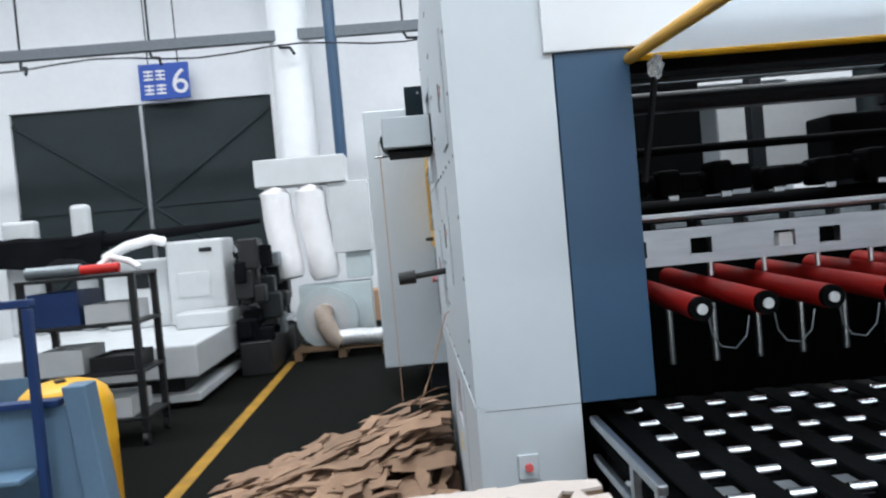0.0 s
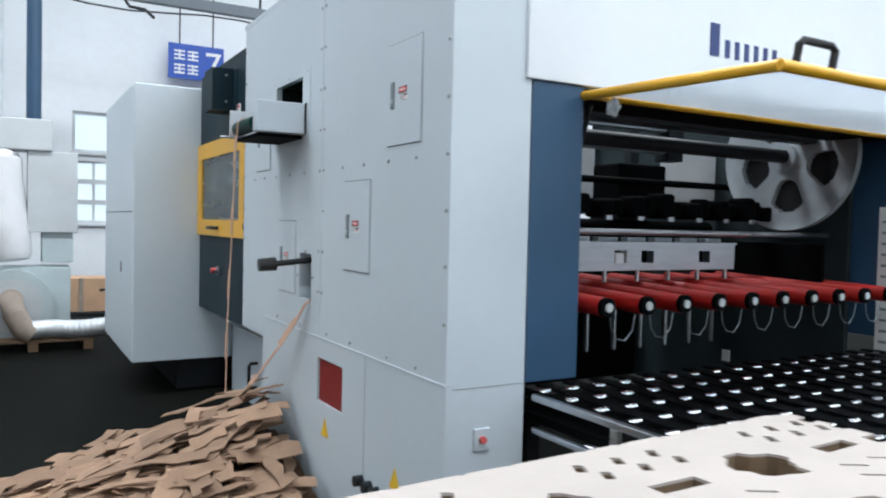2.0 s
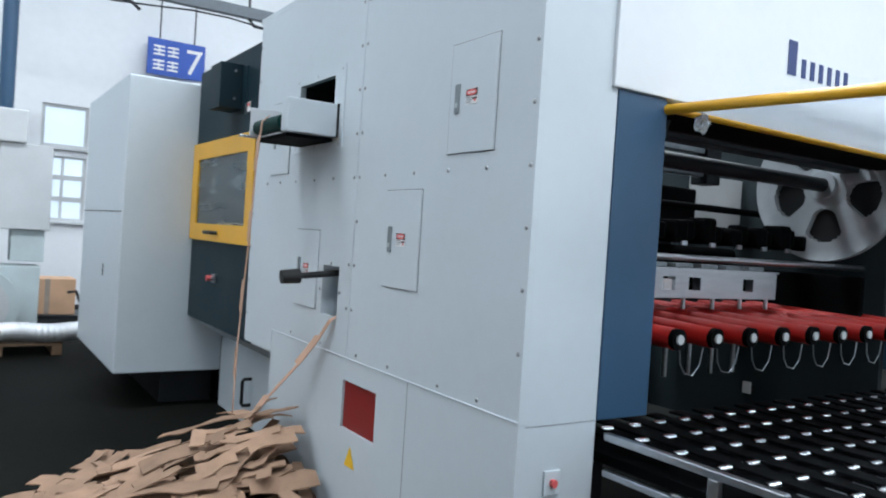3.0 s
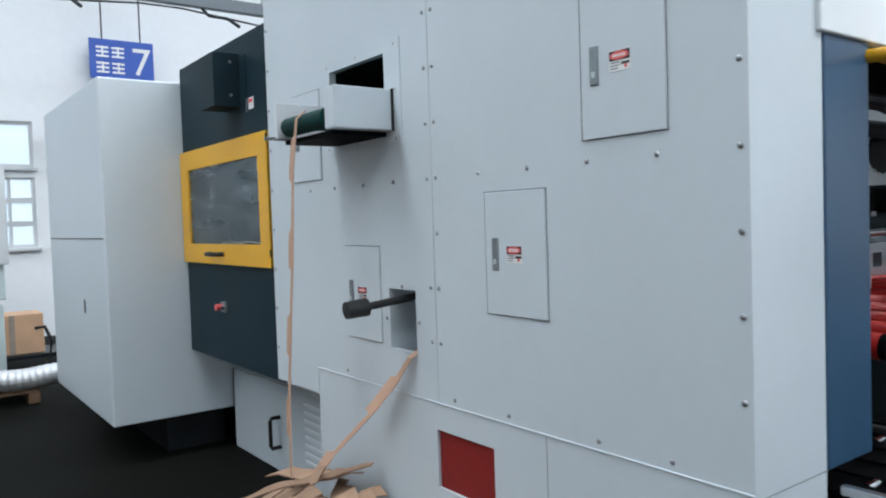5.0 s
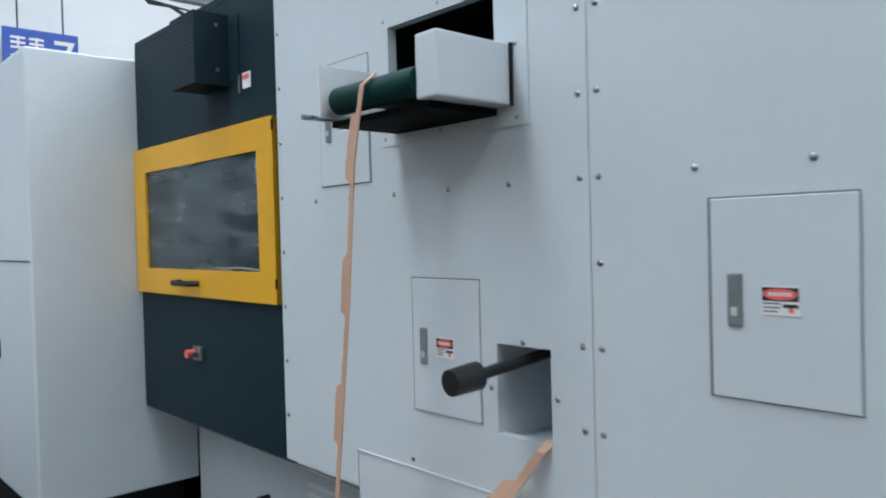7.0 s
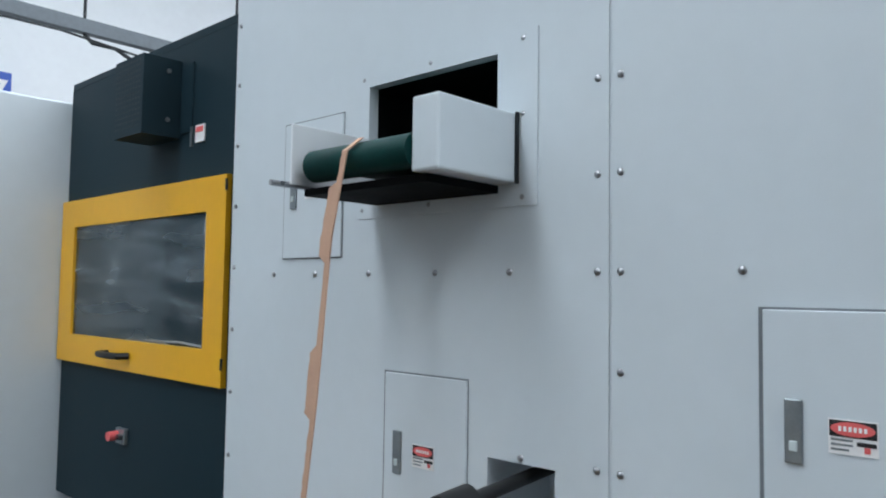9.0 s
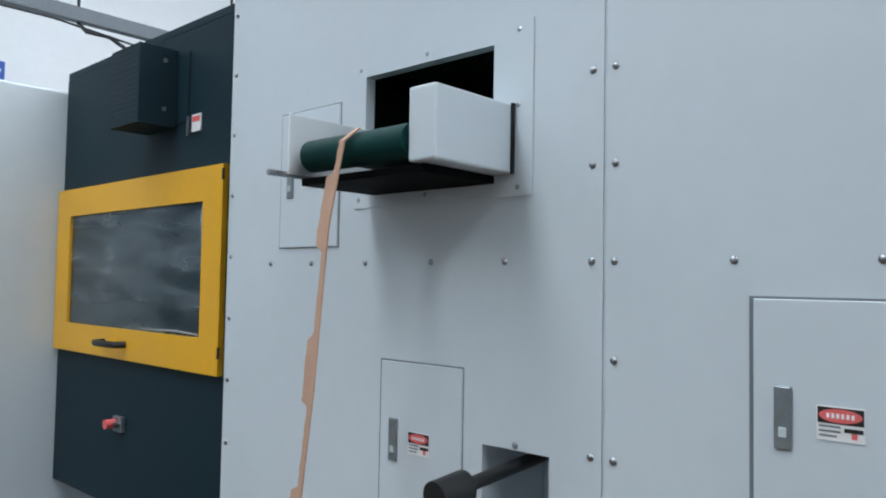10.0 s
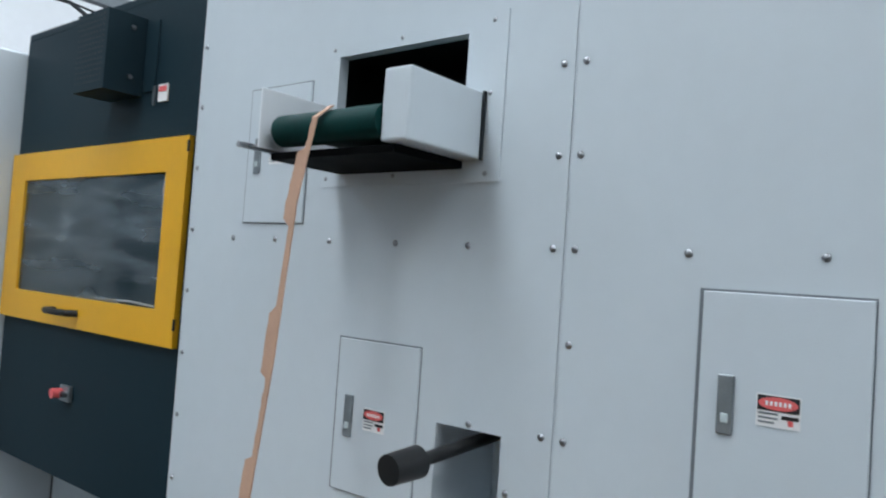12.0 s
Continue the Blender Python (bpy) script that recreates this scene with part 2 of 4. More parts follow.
# ---- hall ----
solid("floor", B(-15, 17, -14, 12, -0.2, 0), "floor", "dark worn factory floor with dull sheen", "floor", kind="structure")
solid("floor_line", B(-1.83, -1.73, -6, 7.0, 0, 0.002), "line", "yellow painted walkway line on the dark floor", "floor marking", kind="structure")
solid("ceiling", plate(-15.2, 17.2, -14.2, 12.2, [(x0, x1, sy - 0.8, sy + 0.8) for sy, x0, x1, p in SKY], 0.2,
                       lambda u, v, w: (u, v, ROOF + w)), "ceil", "white hall roof with long skylight openings", "ceiling", kind="structure")
WIN = [(x, x + 0.7, z0, z1) for x in (-0.45, 0.45, 1.35, 2.25) for z0, z1 in ((1.38, 2.45), (2.6, 3.3))]
GATE = (-7.45, -2.58, 0.0, 4.33)
solid("wall_north", plate(-15, 17, 0, ROOF, WIN + [GATE], 0.2, lambda u, v, w: (u, 12 + w, v)), "wall", "white plastered factory wall with windows and gate", "wall", kind="structure")
solid("wall_west", B(-15.2, -15, -14.2, 12.2, 0, ROOF), "wall", "plain white factory wall", "wall", kind="structure")
solid("wall_east", B(17, 17.2, -14.2, 12.2, 0, ROOF), "wall", "plain white factory wall", "wall", kind="structure")
solid("wall_south", plate(-15, 17, 0, ROOF, [(-5.6, 1.6, 0.2, 5)], 0.2, lambda u, v, w: (u, -14 - w, v)), "wall", "white factory wall with an unseen opening added for front light", "wall", kind="structure")
solid("backdrop", B(-6, 9, 14, 14.05, -1, 6), "glow", "bright overcast daylight outside the windows", "backdrop", kind="structure")


def window(i, x0, x1, z0, z1):
    low = z0 < 2
    w = tagged(new("window_%d" % i), "white-framed factory window with small panes" if low else "white-framed upper factory window with one pane", "window", kind="structure")
    xm = (x0 + x1) / 2
    lights = [(a, b, z0 + 0.05 + k * (z1 - z0) / 3, z0 + (k + 1) * (z1 - z0) / 3 - 0.03) for k in range(3) for a, b in ((x0 + 0.05, xm - 0.02), (xm + 0.02, x1 - 0.05))]
    part("window_frame", plate(x0, x1, z0, z1, lights if low else [(x0 + 0.05, x1 - 0.05, z0 + 0.05, z1 - 0.05)], 0.06, lambda u, v, q: (u, 12.04 + q, v)), "whitepaint", w)
    p = part("pane", B(x0 + 0.02, x1 - 0.02, 12.065, 12.071, z0 + 0.02, z1 - 0.02), "acryl", w)
    p.visible_shadow = False
    part("window_sill", B(x0 - 0.04, x1 + 0.04, 11.93, 12.03, z0 - 0.05, z0 - 0.002, 0.006), "whitepaint", w)


for i, w in enumerate(WIN):
    window(i + 1, *w)

# large dark sliding gate with pale centre post and diagonal braces
gate = tagged(new("door_1"), "large dark grey-green sliding factory gate, closed, with diagonal braces", "gate", kind="structure")
for x0, x1 in ((-7.44, -5.06), (-4.98, -2.59)):
    leaf = part("leaf", B(x0, x1, 12.06, 12.12, 0.02, 4.32), "gate", gate)
    part("rail", B(x0, x1, 12.03, 12.058, 2.38, 2.46), "gate", leaf)
    inner, outer = (x1, x0) if x0 < -6 else (x0, x1)
    for zo in (0.5, 4.1):
        part("brace", R((inner, 12.05, 2.42), (outer, 12.05, zo), 0.03, 6), "gate", leaf)
part("centre_post", B(-5.055, -4.985, 12.0, 12.1, 0.01, 4.32, 0.01), "steel", gate, "pale steel centre post")
solid("wall_column", B(-2.5, -1.75, 11.7, 11.998, 0, ROOF, 0.02), "ceil", "white pilaster beside the gate", "column", kind="structure")


def sign(x0, x1, z0, z1, digit):
    s = thing("hanging_sign", "blue enamel bay sign with white characters", "sign", group="bay signs")
    part("board", B(x0, x1, 11.74, 11.78, z0, z1, 0.006), "signblue", s)
    h, w = z1 - z0, x1 - x0
    for k in range(2):
        for j in range(2):
            cx, cz = x0 + w * (0.1 + 0.24 * k), z0 + h * (0.14 + 0.4 * j)
            for q in range(3):
                part("character_bar", B(cx, cx + w * 0.19, 11.733, 11.739, cz + h * 0.11 * q, cz + h * (0.11 * q + 0.05)), "white", s)
            part("character_bar", B(cx + w * 0.08, cx + w * 0.11, 11.731, 11.732, cz, cz + h * 0.28), "white", s)
    cu = bpy.data.curves.new("digit", "FONT")
    cu.body, cu.size, cu.extrude = digit, h * 1.0, 0.003
    tmp = bpy.data.objects.new("tmp", cu)
    scene.collection.objects.link(tmp)
    me = bpy.data.meshes.new_from_object(tmp.evaluated_get(bpy.context.evaluated_depsgraph_get()))
    bpy.data.objects.remove(tmp)
    me.materials.clear()
    me.materials.append(M["white"])
    at((x0 + w * 0.64, 11.735, z0 + h * 0.14), "digit", me, s, (90, 0, 0))
    for k in (0.2, 0.8):
        part("hanger", R((x0 + w * k, 11.76, z1), (x0 + w * k, 11.76, ROOF), 0.012, 8), "dark", s)


sign(-4.91, -4.0, 4.34, 5.0, "6")
sign(1.06, 2.03, 4.0, 4.62, "7")

# overhead pipes and a trolley rail
solid("overhead_rail", B(-8.0, 9.0, 8.95, 9.07, 4.52, 4.68, 0.01), "gasket", "grey overhead steel rail", "rail", kind="structure")
for k in range(9):
    x = -7.6 + k * 1.9
    h = thing("rail_hanger", "dark steel bracket holding the overhead rail", "bracket", group="rail hangers")
    part("drop_rod", R((x, 9.01, 4.68), (x, 9.01, ROOF), 0.018, 8), "dark", h)
    part("arm", T([(x, 9.01, 4.52), (x + 0.05, 8.9, 4.4), (x + 0.22, 8.7, 4.34), (x + 0.3, 8.5, 4.2)], 0.022, 8), "dark", h)
solid("overhead_cable", T([(-8 + k * 0.5, 8.6, 4.32 + 0.05 * math.sin(k * 1.1)) for k in range(34)], 0.012, 6), "dark", "thin dark cable strung below the rail", "cable")
solid("downpipe", R((-1.1, 9.0, 2.7), (-1.1, 9.0, ROOF), 0.09, 16), "jamb", "dark blue-grey vertical duct pipe", "pipe", True, kind="structure")
solid("air_duct", R((-1.75, 9.2, 2.5), (-1.75, 9.2, ROOF), 0.3, 28), "wall", "wide white vertical extraction duct", "duct", True, kind="structure")

# ---- die-cutting machine ----
mc = thing("die_cutting_machine", "long light grey die-cutting machine with slate panels and yellow-framed window", "machine")
HOLE, SLOT = (1.605, 2.067, 1.961, 2.287), (1.436, 1.628, 1.075, 1.325)
side = lambda u, v, w: (w, u, v)
TOP = 2.78
part("side_panel", plate(0.0, 1.297, 0.905, TOP, [], 0.03, side), "grey", mc)
part("side_panel", plate(1.304, 2.768, 0.775, TOP, [HOLE, SLOT, (1.2, 2.296, 0.5, 0.905)], 0.03, side), "grey", mc)
part("seam_strip", B(0.0015, 0.03, 1.2985, 1.3025, 0.905, TOP), "grey", mc)
part("lower_panel", plate(0.0, 2.292, 0.06, 0.898, [(0.984, 1.318, 0.572, 0.797)], 0.03, side), "grey", mc)
part("panel_lip", B(-0.004, 0.02, 0.0, 2.292, 0.8985, 0.9045, 0.002), "grey", mc)
part("panel_joint", B(-0.001, 0.002, 0.72, 0.7225, 0.06, 0.896), "gasket", mc)
part("vent_plate", B(0.012, 0.02, 0.985, 1.317, 0.573, 0.796), "redplate", mc, "dark red vent plate")
part("front_post", B(0.003, 0.358, 0.003, 0.4, 0.05, TOP, 0.004), "grey", mc)
part("post_seam", B(0.001, 0.36, 0.0015, 0.004, 0.8845, 0.8865), "gasket", mc)
part("jamb", B(0.362, 0.617, 0.0, 0.4, 0.885, 2.066, 0.004), "jamb", mc, "blue slate jamb panel")
part("jamb", B(3.12, 3.45, 0.0, 0.4, 0.885, 2.066, 0.004), "jamb", mc, "blue slate jamb panel")
part("front_post", B(3.45, 3.8, 0.003, 0.4, 0.05, TOP, 0.004), "grey", mc)
# near-black strip added for the shade under the header
part("header_soffit", B(0.62, 3.1, 0.03, 0.4, 2.055, 2.066), "rubber_shade", mc)
part("header_panel", B(0.325, 3.5, -0.012, 0.4, 2.068, TOP, 0.005), "grey2", mc, "pale grey header panel with navy lettering")
# a logotype as plain upright bars: one tall initial, then small ones
for k in range(7):
    x0, w, h0 = (1.325, 0.06, 0.145) if k == 0 else (1.425 + (k - 1) * 0.066, 0.03, 0.08)
    part("lettering_bar", B(x0, x0 + w, -0.016, -0.013, 2.285, 2.285 + h0), "navy", mc)
ns = part("notice_sheet", B(3.113, 3.118, 0.02, 0.228, 0.64, 1.66), "white", mc, "white notice sheet with printed lines")
for k in range(14):
    part("print_line", B(3.111, 3.1125, 0.05 + 0.06 * ((k * 7) % 3) / 3, 0.205, 0.72 + k * 0.065, 0.735 + k * 0.065), "latch", ns)
# closed body behind the panels; its black sheets stand in for interior shade
part("inner_wall", B(0.033, 0.06, 0.41, 2.29, 0.1, 0.89), "dark", mc)
part("inner_wall", B(0.62, 3.1, 2.2, 2.25, 0.3, 1.2), "rubber_shade", mc)
# added black sheet, blocks the bright section behind
part("inner_wall", B(0.6, 1.95, 2.76, 2.79, 1.2, 2.66), "rubber_shade", mc)
# unseen chute lining, dark colour gives the opening its shade
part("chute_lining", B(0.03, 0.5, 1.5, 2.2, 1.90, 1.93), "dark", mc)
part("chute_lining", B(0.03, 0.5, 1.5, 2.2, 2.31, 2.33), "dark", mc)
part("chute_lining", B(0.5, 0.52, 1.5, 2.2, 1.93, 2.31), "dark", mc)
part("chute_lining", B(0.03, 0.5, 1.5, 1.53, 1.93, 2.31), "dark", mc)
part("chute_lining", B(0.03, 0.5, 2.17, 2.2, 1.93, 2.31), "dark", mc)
part("slot_lining", B(0.26, 0.28, 1.4, 1.66, 1.03, 1.36), "grey", mc)
part("slot_lining", B(0.03, 0.26, 1.63, 1.66, 1.05, 1.34), "grey", mc)
part("slot_lining", B(0.03, 0.26, 1.40, 1.434, 1.05, 1.34), "grey", mc)
part("slot_lining", B(0.03, 0.26, 1.40, 1.66, 1.03, 1.05), "grey", mc)
part("slot_lining", B(0.03, 0.26, 1.40, 1.66, 1.34, 1.36), "grey", mc)
# unseen opening in the top, added to let skylight onto the interior
part("top_panel", plate(0.0, 3.8, 0.0, 2.8, [(0.7, 3.05, 0.5, 2.75)], 0.03, lambda u, v, w: (u, v, TOP + 0.002 + w)), "grey", mc)
# side sheet blackened for the shade inside the opening
part("inner_side", B(0.56, 0.6, 0.41, 2.2, 0.3, 2.75), "rubber_shade", mc)
part("far_side", B(3.1, 3.14, 0.41, 2.8, 0.3, 2.75), "gate", mc)

# slate section with the yellow-framed window
part("slate_panel", plate(2.772, 4.305, 0.745, 2.668, [(2.95, 4.15, 1.49, 1.995)], 0.03, lambda u, v, w: (0.04 + w, u, v)), "slate", mc)
yd = part("window_door", plate(2.835, 4.298, 1.368, 2.118, [(2.965, 4.15, 1.495, 1.992)], 0.022, lambda u, v, w: (0.014 + w, u, v)), "yellow", mc, "yellow door frame with smoky window")
part("pane", B(0.026, 0.032, 2.955, 4.16, 1.485, 2.0), "pane", yd, "smoky plastic window")
part("handle", T([(0.012, 3.54, 1.432), (-0.03, 3.55, 1.432), (-0.036, 3.6, 1.432), (-0.036, 3.68, 1.432), (-0.03, 3.73, 1.432), (0.012, 3.74, 1.432)], 0.014), "black", yd, smooth=True)
part("film_edge", T([(0.024, 2.975, 1.99), (0.022, 2.985, 1.93), (0.024, 2.978, 1.86), (0.0235, 2.976, 1.78)], 0.004, 6), "milky", yd, "curled edge of clear protective film")
part("film_edge", T([(0.024, 2.99, 1.503), (0.022, 3.15, 1.51), (0.024, 3.3, 1.505), (0.0235, 3.42, 1.503)], 0.004, 6), "milky", yd, "curled edge of clear protective film")
for z in (1.45, 2.08):
    part("hinge", R((0.012, 2.83, z - 0.02), (0.012, 2.83, z + 0.02), 0.005, 8), "black", yd)
# unseen roof opening, added to light the space behind the window
part("slate_roof", plate(0.04, 3.6, 2.805, 4.3, [(0.2, 1.15, 2.9, 4.25)], 0.03, lambda u, v, w: (u, v, 2.67 + w)), "slate", mc)
part("press_bed", B(0.5, 3.0, 2.9, 4.28, 1.2, 1.55, 0.01), "dark", mc)
for y in (3.15, 3.55, 3.95):
    part("toggle_block", B(0.42, 0.52, y, y + 0.22, 1.56, 1.78, 0.02), "steel", mc)
part("cross_tube", R((0.45, 2.9, 1.9), (0.45, 4.28, 1.86), 0.05, 16), "steel", mc, smooth=True)
part("press_back", B(1.2, 1.25, 2.9, 4.28, 1.55, 2.66), "dark", mc)
es = part("emergency_stop", B(0.02, 0.04, 3.57, 3.65, 1.065, 1.13, 0.004), "latch", mc, "red push button on a pale plate")
part("red_button", R((-0.02, 3.63, 1.098), (0.02, 3.63, 1.098), 0.02, 16), "redlabel", es, smooth=True)
part("key_switch", R((0.0, 3.588, 1.098), (0.02, 3.588, 1.098), 0.013, 12), "zinc", es, smooth=True)
vb = part("fan_housing", plate(3.22, 3.46, 2.295, 2.6, [], 0.155, lambda u, v, w: (-0.12 + w, u, v)), "slate", mc, "slate cooling fan housing")
bm = bmesh.new()
for i in range(9):
    for j in range(13):
        box(bm, -0.1206, -0.1196, 3.245 + i * 0.024, 3.253 + i * 0.024, 2.325 + j * 0.021, 2.333 + j * 0.021)
part("perforation", bm, "black", vb, "rows of small round vent holes")
part("flange", B(0.034, 0.0395, 3.13, 3.219, 2.31, 2.585, 0.002), "slate", vb)
for z in (2.36, 2.55):
    part("screw", R((-0.02, 3.219, z), (-0.02, 3.213, z), 0.009, 10), "zinc", vb, smooth=True)
wl = part("warning_label", B(0.034, 0.0395, 3.035, 3.1, 2.265, 2.33), "white", mc)
part("label_bar", B(0.032, 0.034, 3.042, 3.093, 2.302, 2.322), "redlabel", wl)
part("label_bar", B(0.034, 0.0395, 3.125, 3.14, 2.255, 2.33), "latch", mc)
# underside of the slate section and the low gearbox recess
part("slate_skirt", plate(2.3, 4.3, 0.0, 1.0, [], 0.01, lambda u, v, w: (0.05 + 0.28 * v, u, 0.742 - 0.17 * v + w)), "grey", mc)
lb = part("lower_cover", B(0.33, 0.7, 2.3, 4.3, 0.0, 0.57, 0.004), "grey", mc, "louvred lower cover with black pull handle")
part("handle", T([(0.33, 3.52, 0.36), (0.27, 3.52, 0.36), (0.262, 3.52, 0.345), (0.262, 3.52, 0.18), (0.27, 3.52, 0.165), (0.33, 3.52, 0.165)], 0.013), "black", lb, smooth=True)
for k in range(9):
    part("louvre", B(0.322, 0.33, 2.4, 3.15, 0.1 + k * 0.05, 0.116 + k * 0.05), "grey2", lb)
part("plinth", B(0.4, 3.4, 4.32, 6.2, 0.0, 0.59), "dark", mc)

# far section that stands proud of the side
fb = part("far_cabinet", B(-0.5, 0.335, 4.312, 6.3, 0.285, 2.615, 0.012), "grey", mc, "tall light grey feeder cabinet standing proud of the side")
part("cabinet_seam", B(-0.504, -0.5, 4.33, 6.28, 1.545, 1.552), "slate", fb)
part("pull_slot", B(-0.506, -0.499, 5.0, 5.03, 1.0, 1.1, 0.004), "black", fb)
part("far_body", B(0.34, 3.4, 4.312, 6.3, 0.6, 2.6), "grey", mc)
part("cabinet_foot", B(-0.1, 0.32, 4.5, 6.1, 0.0, 0.282), "dark", mc)

# access doors, latches and warning labels
DOORS = [(0.695, 0.987, 1.273, 1.689), (0.232, 0.528, 1.822, 2.24), (1.69, 1.977, 1.092, 1.497), (2.178, 2.459, 1.81, 2.23)]
for y0, y1, z0, z1 in DOORS:
    # seam strip, wider at top and far edge to draw the door's shadow
    part("door_seam", B(-0.001, 0.004, y0 - 0.0025, y1 + 0.009, z0 - 0.003, z1 + 0.0045), "gasket", mc)
    d = part("access_door", B(-0.007, 0.003, y0, y1, z0, z1, 0.002), "grey", mc)
    zl = z0 + 0.505 * (z1 - z0)
    la = part("latch", B(-0.013, -0.006, y1 - 0.068, y1 - 0.037, zl - 0.06, zl + 0.052, 0.003), "latch", d, "grey steel flush latch")
    part("latch_button", B(-0.016, -0.0125, y1 - 0.06, y1 - 0.046, zl - 0.038, zl - 0.02, 0.002), "fangrey", d)
    part("warning_label", B(-0.0085, -0.0068, y1 - 0.184, y1 - 0.108, zl - 0.032, zl + 0.026), "white", d)
    part("label_header", B(-0.0097, -0.0086, y1 - 0.182, y1 - 0.11, zl - 0.003, zl + 0.024), "black", d)
    bm = R((-0.0106, 0, 0), (-0.0098, 0, 0), 1.0, 20)
    for v in bm.verts:
        v.co = Vector((v.co.x, y1 - 0.146 + v.co.y * 0.034, zl + 0.0105 + v.co.z * 0.0118))
    part("label_oval", bm, "redlabel", d)
    for k in range(6):
        part("label_lettering", B(-0.0113, -0.0107, y1 - 0.168 + k * 0.0078, y1 - 0.1635 + k * 0.0078, zl + 0.0065, zl + 0.0145), "white", d)
    for k in range(3):
        part("label_bar", B(-0.0094, -0.0086, y1 - 0.146 + 0.006 * (k == 0), y1 - 0.112, zl - 0.026 + k * 0.008, zl - 0.0225 + k * 0.008), "latch", d)
    part("label_mark", B(-0.0094, -0.0086, y1 - 0.181, y1 - 0.152, zl - 0.016, zl - 0.009), "black", d)
    part("label_mark", B(-0.0094, -0.0086, y1 - 0.172, y1 - 0.163, zl - 0.026, zl - 0.0165), "redlabel", d)

# round-head bolts
bm = bmesh.new()
bmesh.ops.create_uvsphere(bm, u_segments=10, v_segments=6, radius=0.0085)
for v in bm.verts:
    v.co.x *= 0.6
BOLT = mesh_of("bolt", bm, "zinc", True)
SPOTS = [(1.276, 1.343 + k * 0.2085) for k in range(7)] + [(1.331, 1.343 + k * 0.2085) for k in range(7) if k != 1]
SPOTS += [(1.276, 1.134), (1.331, 1.134), (0.024, 1.128)]
SPOTS += [(0.024, 1.341 + k * 0.209) for k in range(7)] + [(y, 1.76) for y in (1.024, 0.776, 0.52, 0.27)]
SPOTS += [(y, 1.761) for y in (1.567, 1.806, 2.06, 2.30, 2.511)] + [(2.745, 0.95 + k * 0.209) for k in range(9)]
SPOTS += [(1.53, 2.31), (1.83, 2.31), (2.09, 2.31), (1.53, 2.13), (1.53, 1.935), (1.83, 1.938), (2.09, 1.938), (1.53, 1.337), (1.415, 1.2), (1.65, 1.2)]
SPOTS += [(0.5, 0.93), (0.9, 0.93), (0.24, 0.93), (1.2, 0.93), (1.6, 0.93), (2.0, 0.93)]
for y, z in SPOTS:
    at((-0.001, y, z), "bolt", BOLT, mc)
part("flange", plate(1.488, 2.11, 1.914, 2.33, [HOLE], 0.004, lambda u, v, w: (-0.004 + w, u, v)), "grey", mc)


def lean_plate():
    """A small slanted guide inside the chute."""
    bm = bmesh.new()
    f = bm.faces.new([bm.verts.new((0.14, y, z)) for y, z in ((1.84, 2.0), (1.99, 2.0), (1.97, 2.2), (1.9, 2.14))])
    r = bmesh.ops.extrude_face_region(bm, geom=[f])
    bmesh.ops.translate(bm, vec=(0.003, 0, 0), verts=[g for g in r["geom"] if isinstance(g, bmesh.types.BMVert)])
    bmesh.ops.recalc_face_normals(bm, faces=bm.faces[:])
    return bm


# scrap chute with green belt drum
part("chute_guard", B(-0.272, 0.2, 1.545, 1.626, 1.968, 2.132, 0.006), "grey", mc, "pale grey boxed belt guard")
part("chute_guard", B(-0.29, 0.2, 2.03, 2.036, 1.975, 2.128, 0.002), "grey2", mc)
part("belt", plate(1.63, 1.98, -0.24, 0.5, [], 0.008, lambda u, v, w: (v, u, 2.06 + w - 0.05)), "green", mc, "dark green conveyor belt")
part("drum", R((-0.25, 1.628, 2.018), (-0.25, 1.985, 2.018), 0.04, 24), "green", mc, "dark green belt drum", smooth=True)
part("guard_seam", B(-0.014, -0.0045, 1.5385, 1.544, 1.966, 2.134), "dark", mc)
part("guide_plate", lean_plate(), "gasket", mc)
part("belt_bed", B(-0.25, 0.3, 1.6, 2.028, 1.948, 1.966), "rubber_shade", mc)
part("tension_rod", R((-0.34, 2.045, 1.975), (-0.02, 2.045, 1.975), 0.008, 8), "zinc", mc)
# tool rod with knob in the square slot
kr = part("lock_lever", R((0.2, 1.53, 1.305), (-0.17, 1.545, 1.268), 0.016, 14), "black", mc, "black lever with a fat knob", smooth=True)
part("knob", R((-0.16, 1.545, 1.269), (-0.25, 1.55, 1.262), 0.037, 18, 0.034), "black", kr, smooth=True)
for y in (0.56, 0.64, 0.73):
    part("valve_stub", R((-0.04, y, 0.33), (0.0, y, 0.33), 0.025, 12), "dark", mc, smooth=True)
for y, z in ((1.197, 0.46), (0.4, 0.44)):
    bm = bmesh.new()
    vs = [bm.verts.new((-0.001, y + a * 0.05, z + b * 0.05)) for a, b in ((-1, -1), (1, -1), (0, 0.9))]
    f = bm.faces.new(vs)
    r = bmesh.ops.extrude_face_region(bm, geom=[f])
    bmesh.ops.translate(bm, vec=(-0.002, 0, 0), verts=[g for g in r["geom"] if isinstance(g, bmesh.types.BMVert)])
    part("warning_triangle", bm, "tape", mc)
eb = part("stop_box", B(0.125, 0.195, -0.008, 0.004, 0.645, 0.73, 0.003), "grey", mc)
part("red_button", R((0.16, -0.008, 0.688), (0.16, -0.022, 0.688), 0.014, 14), "redlabel", eb, smooth=True)

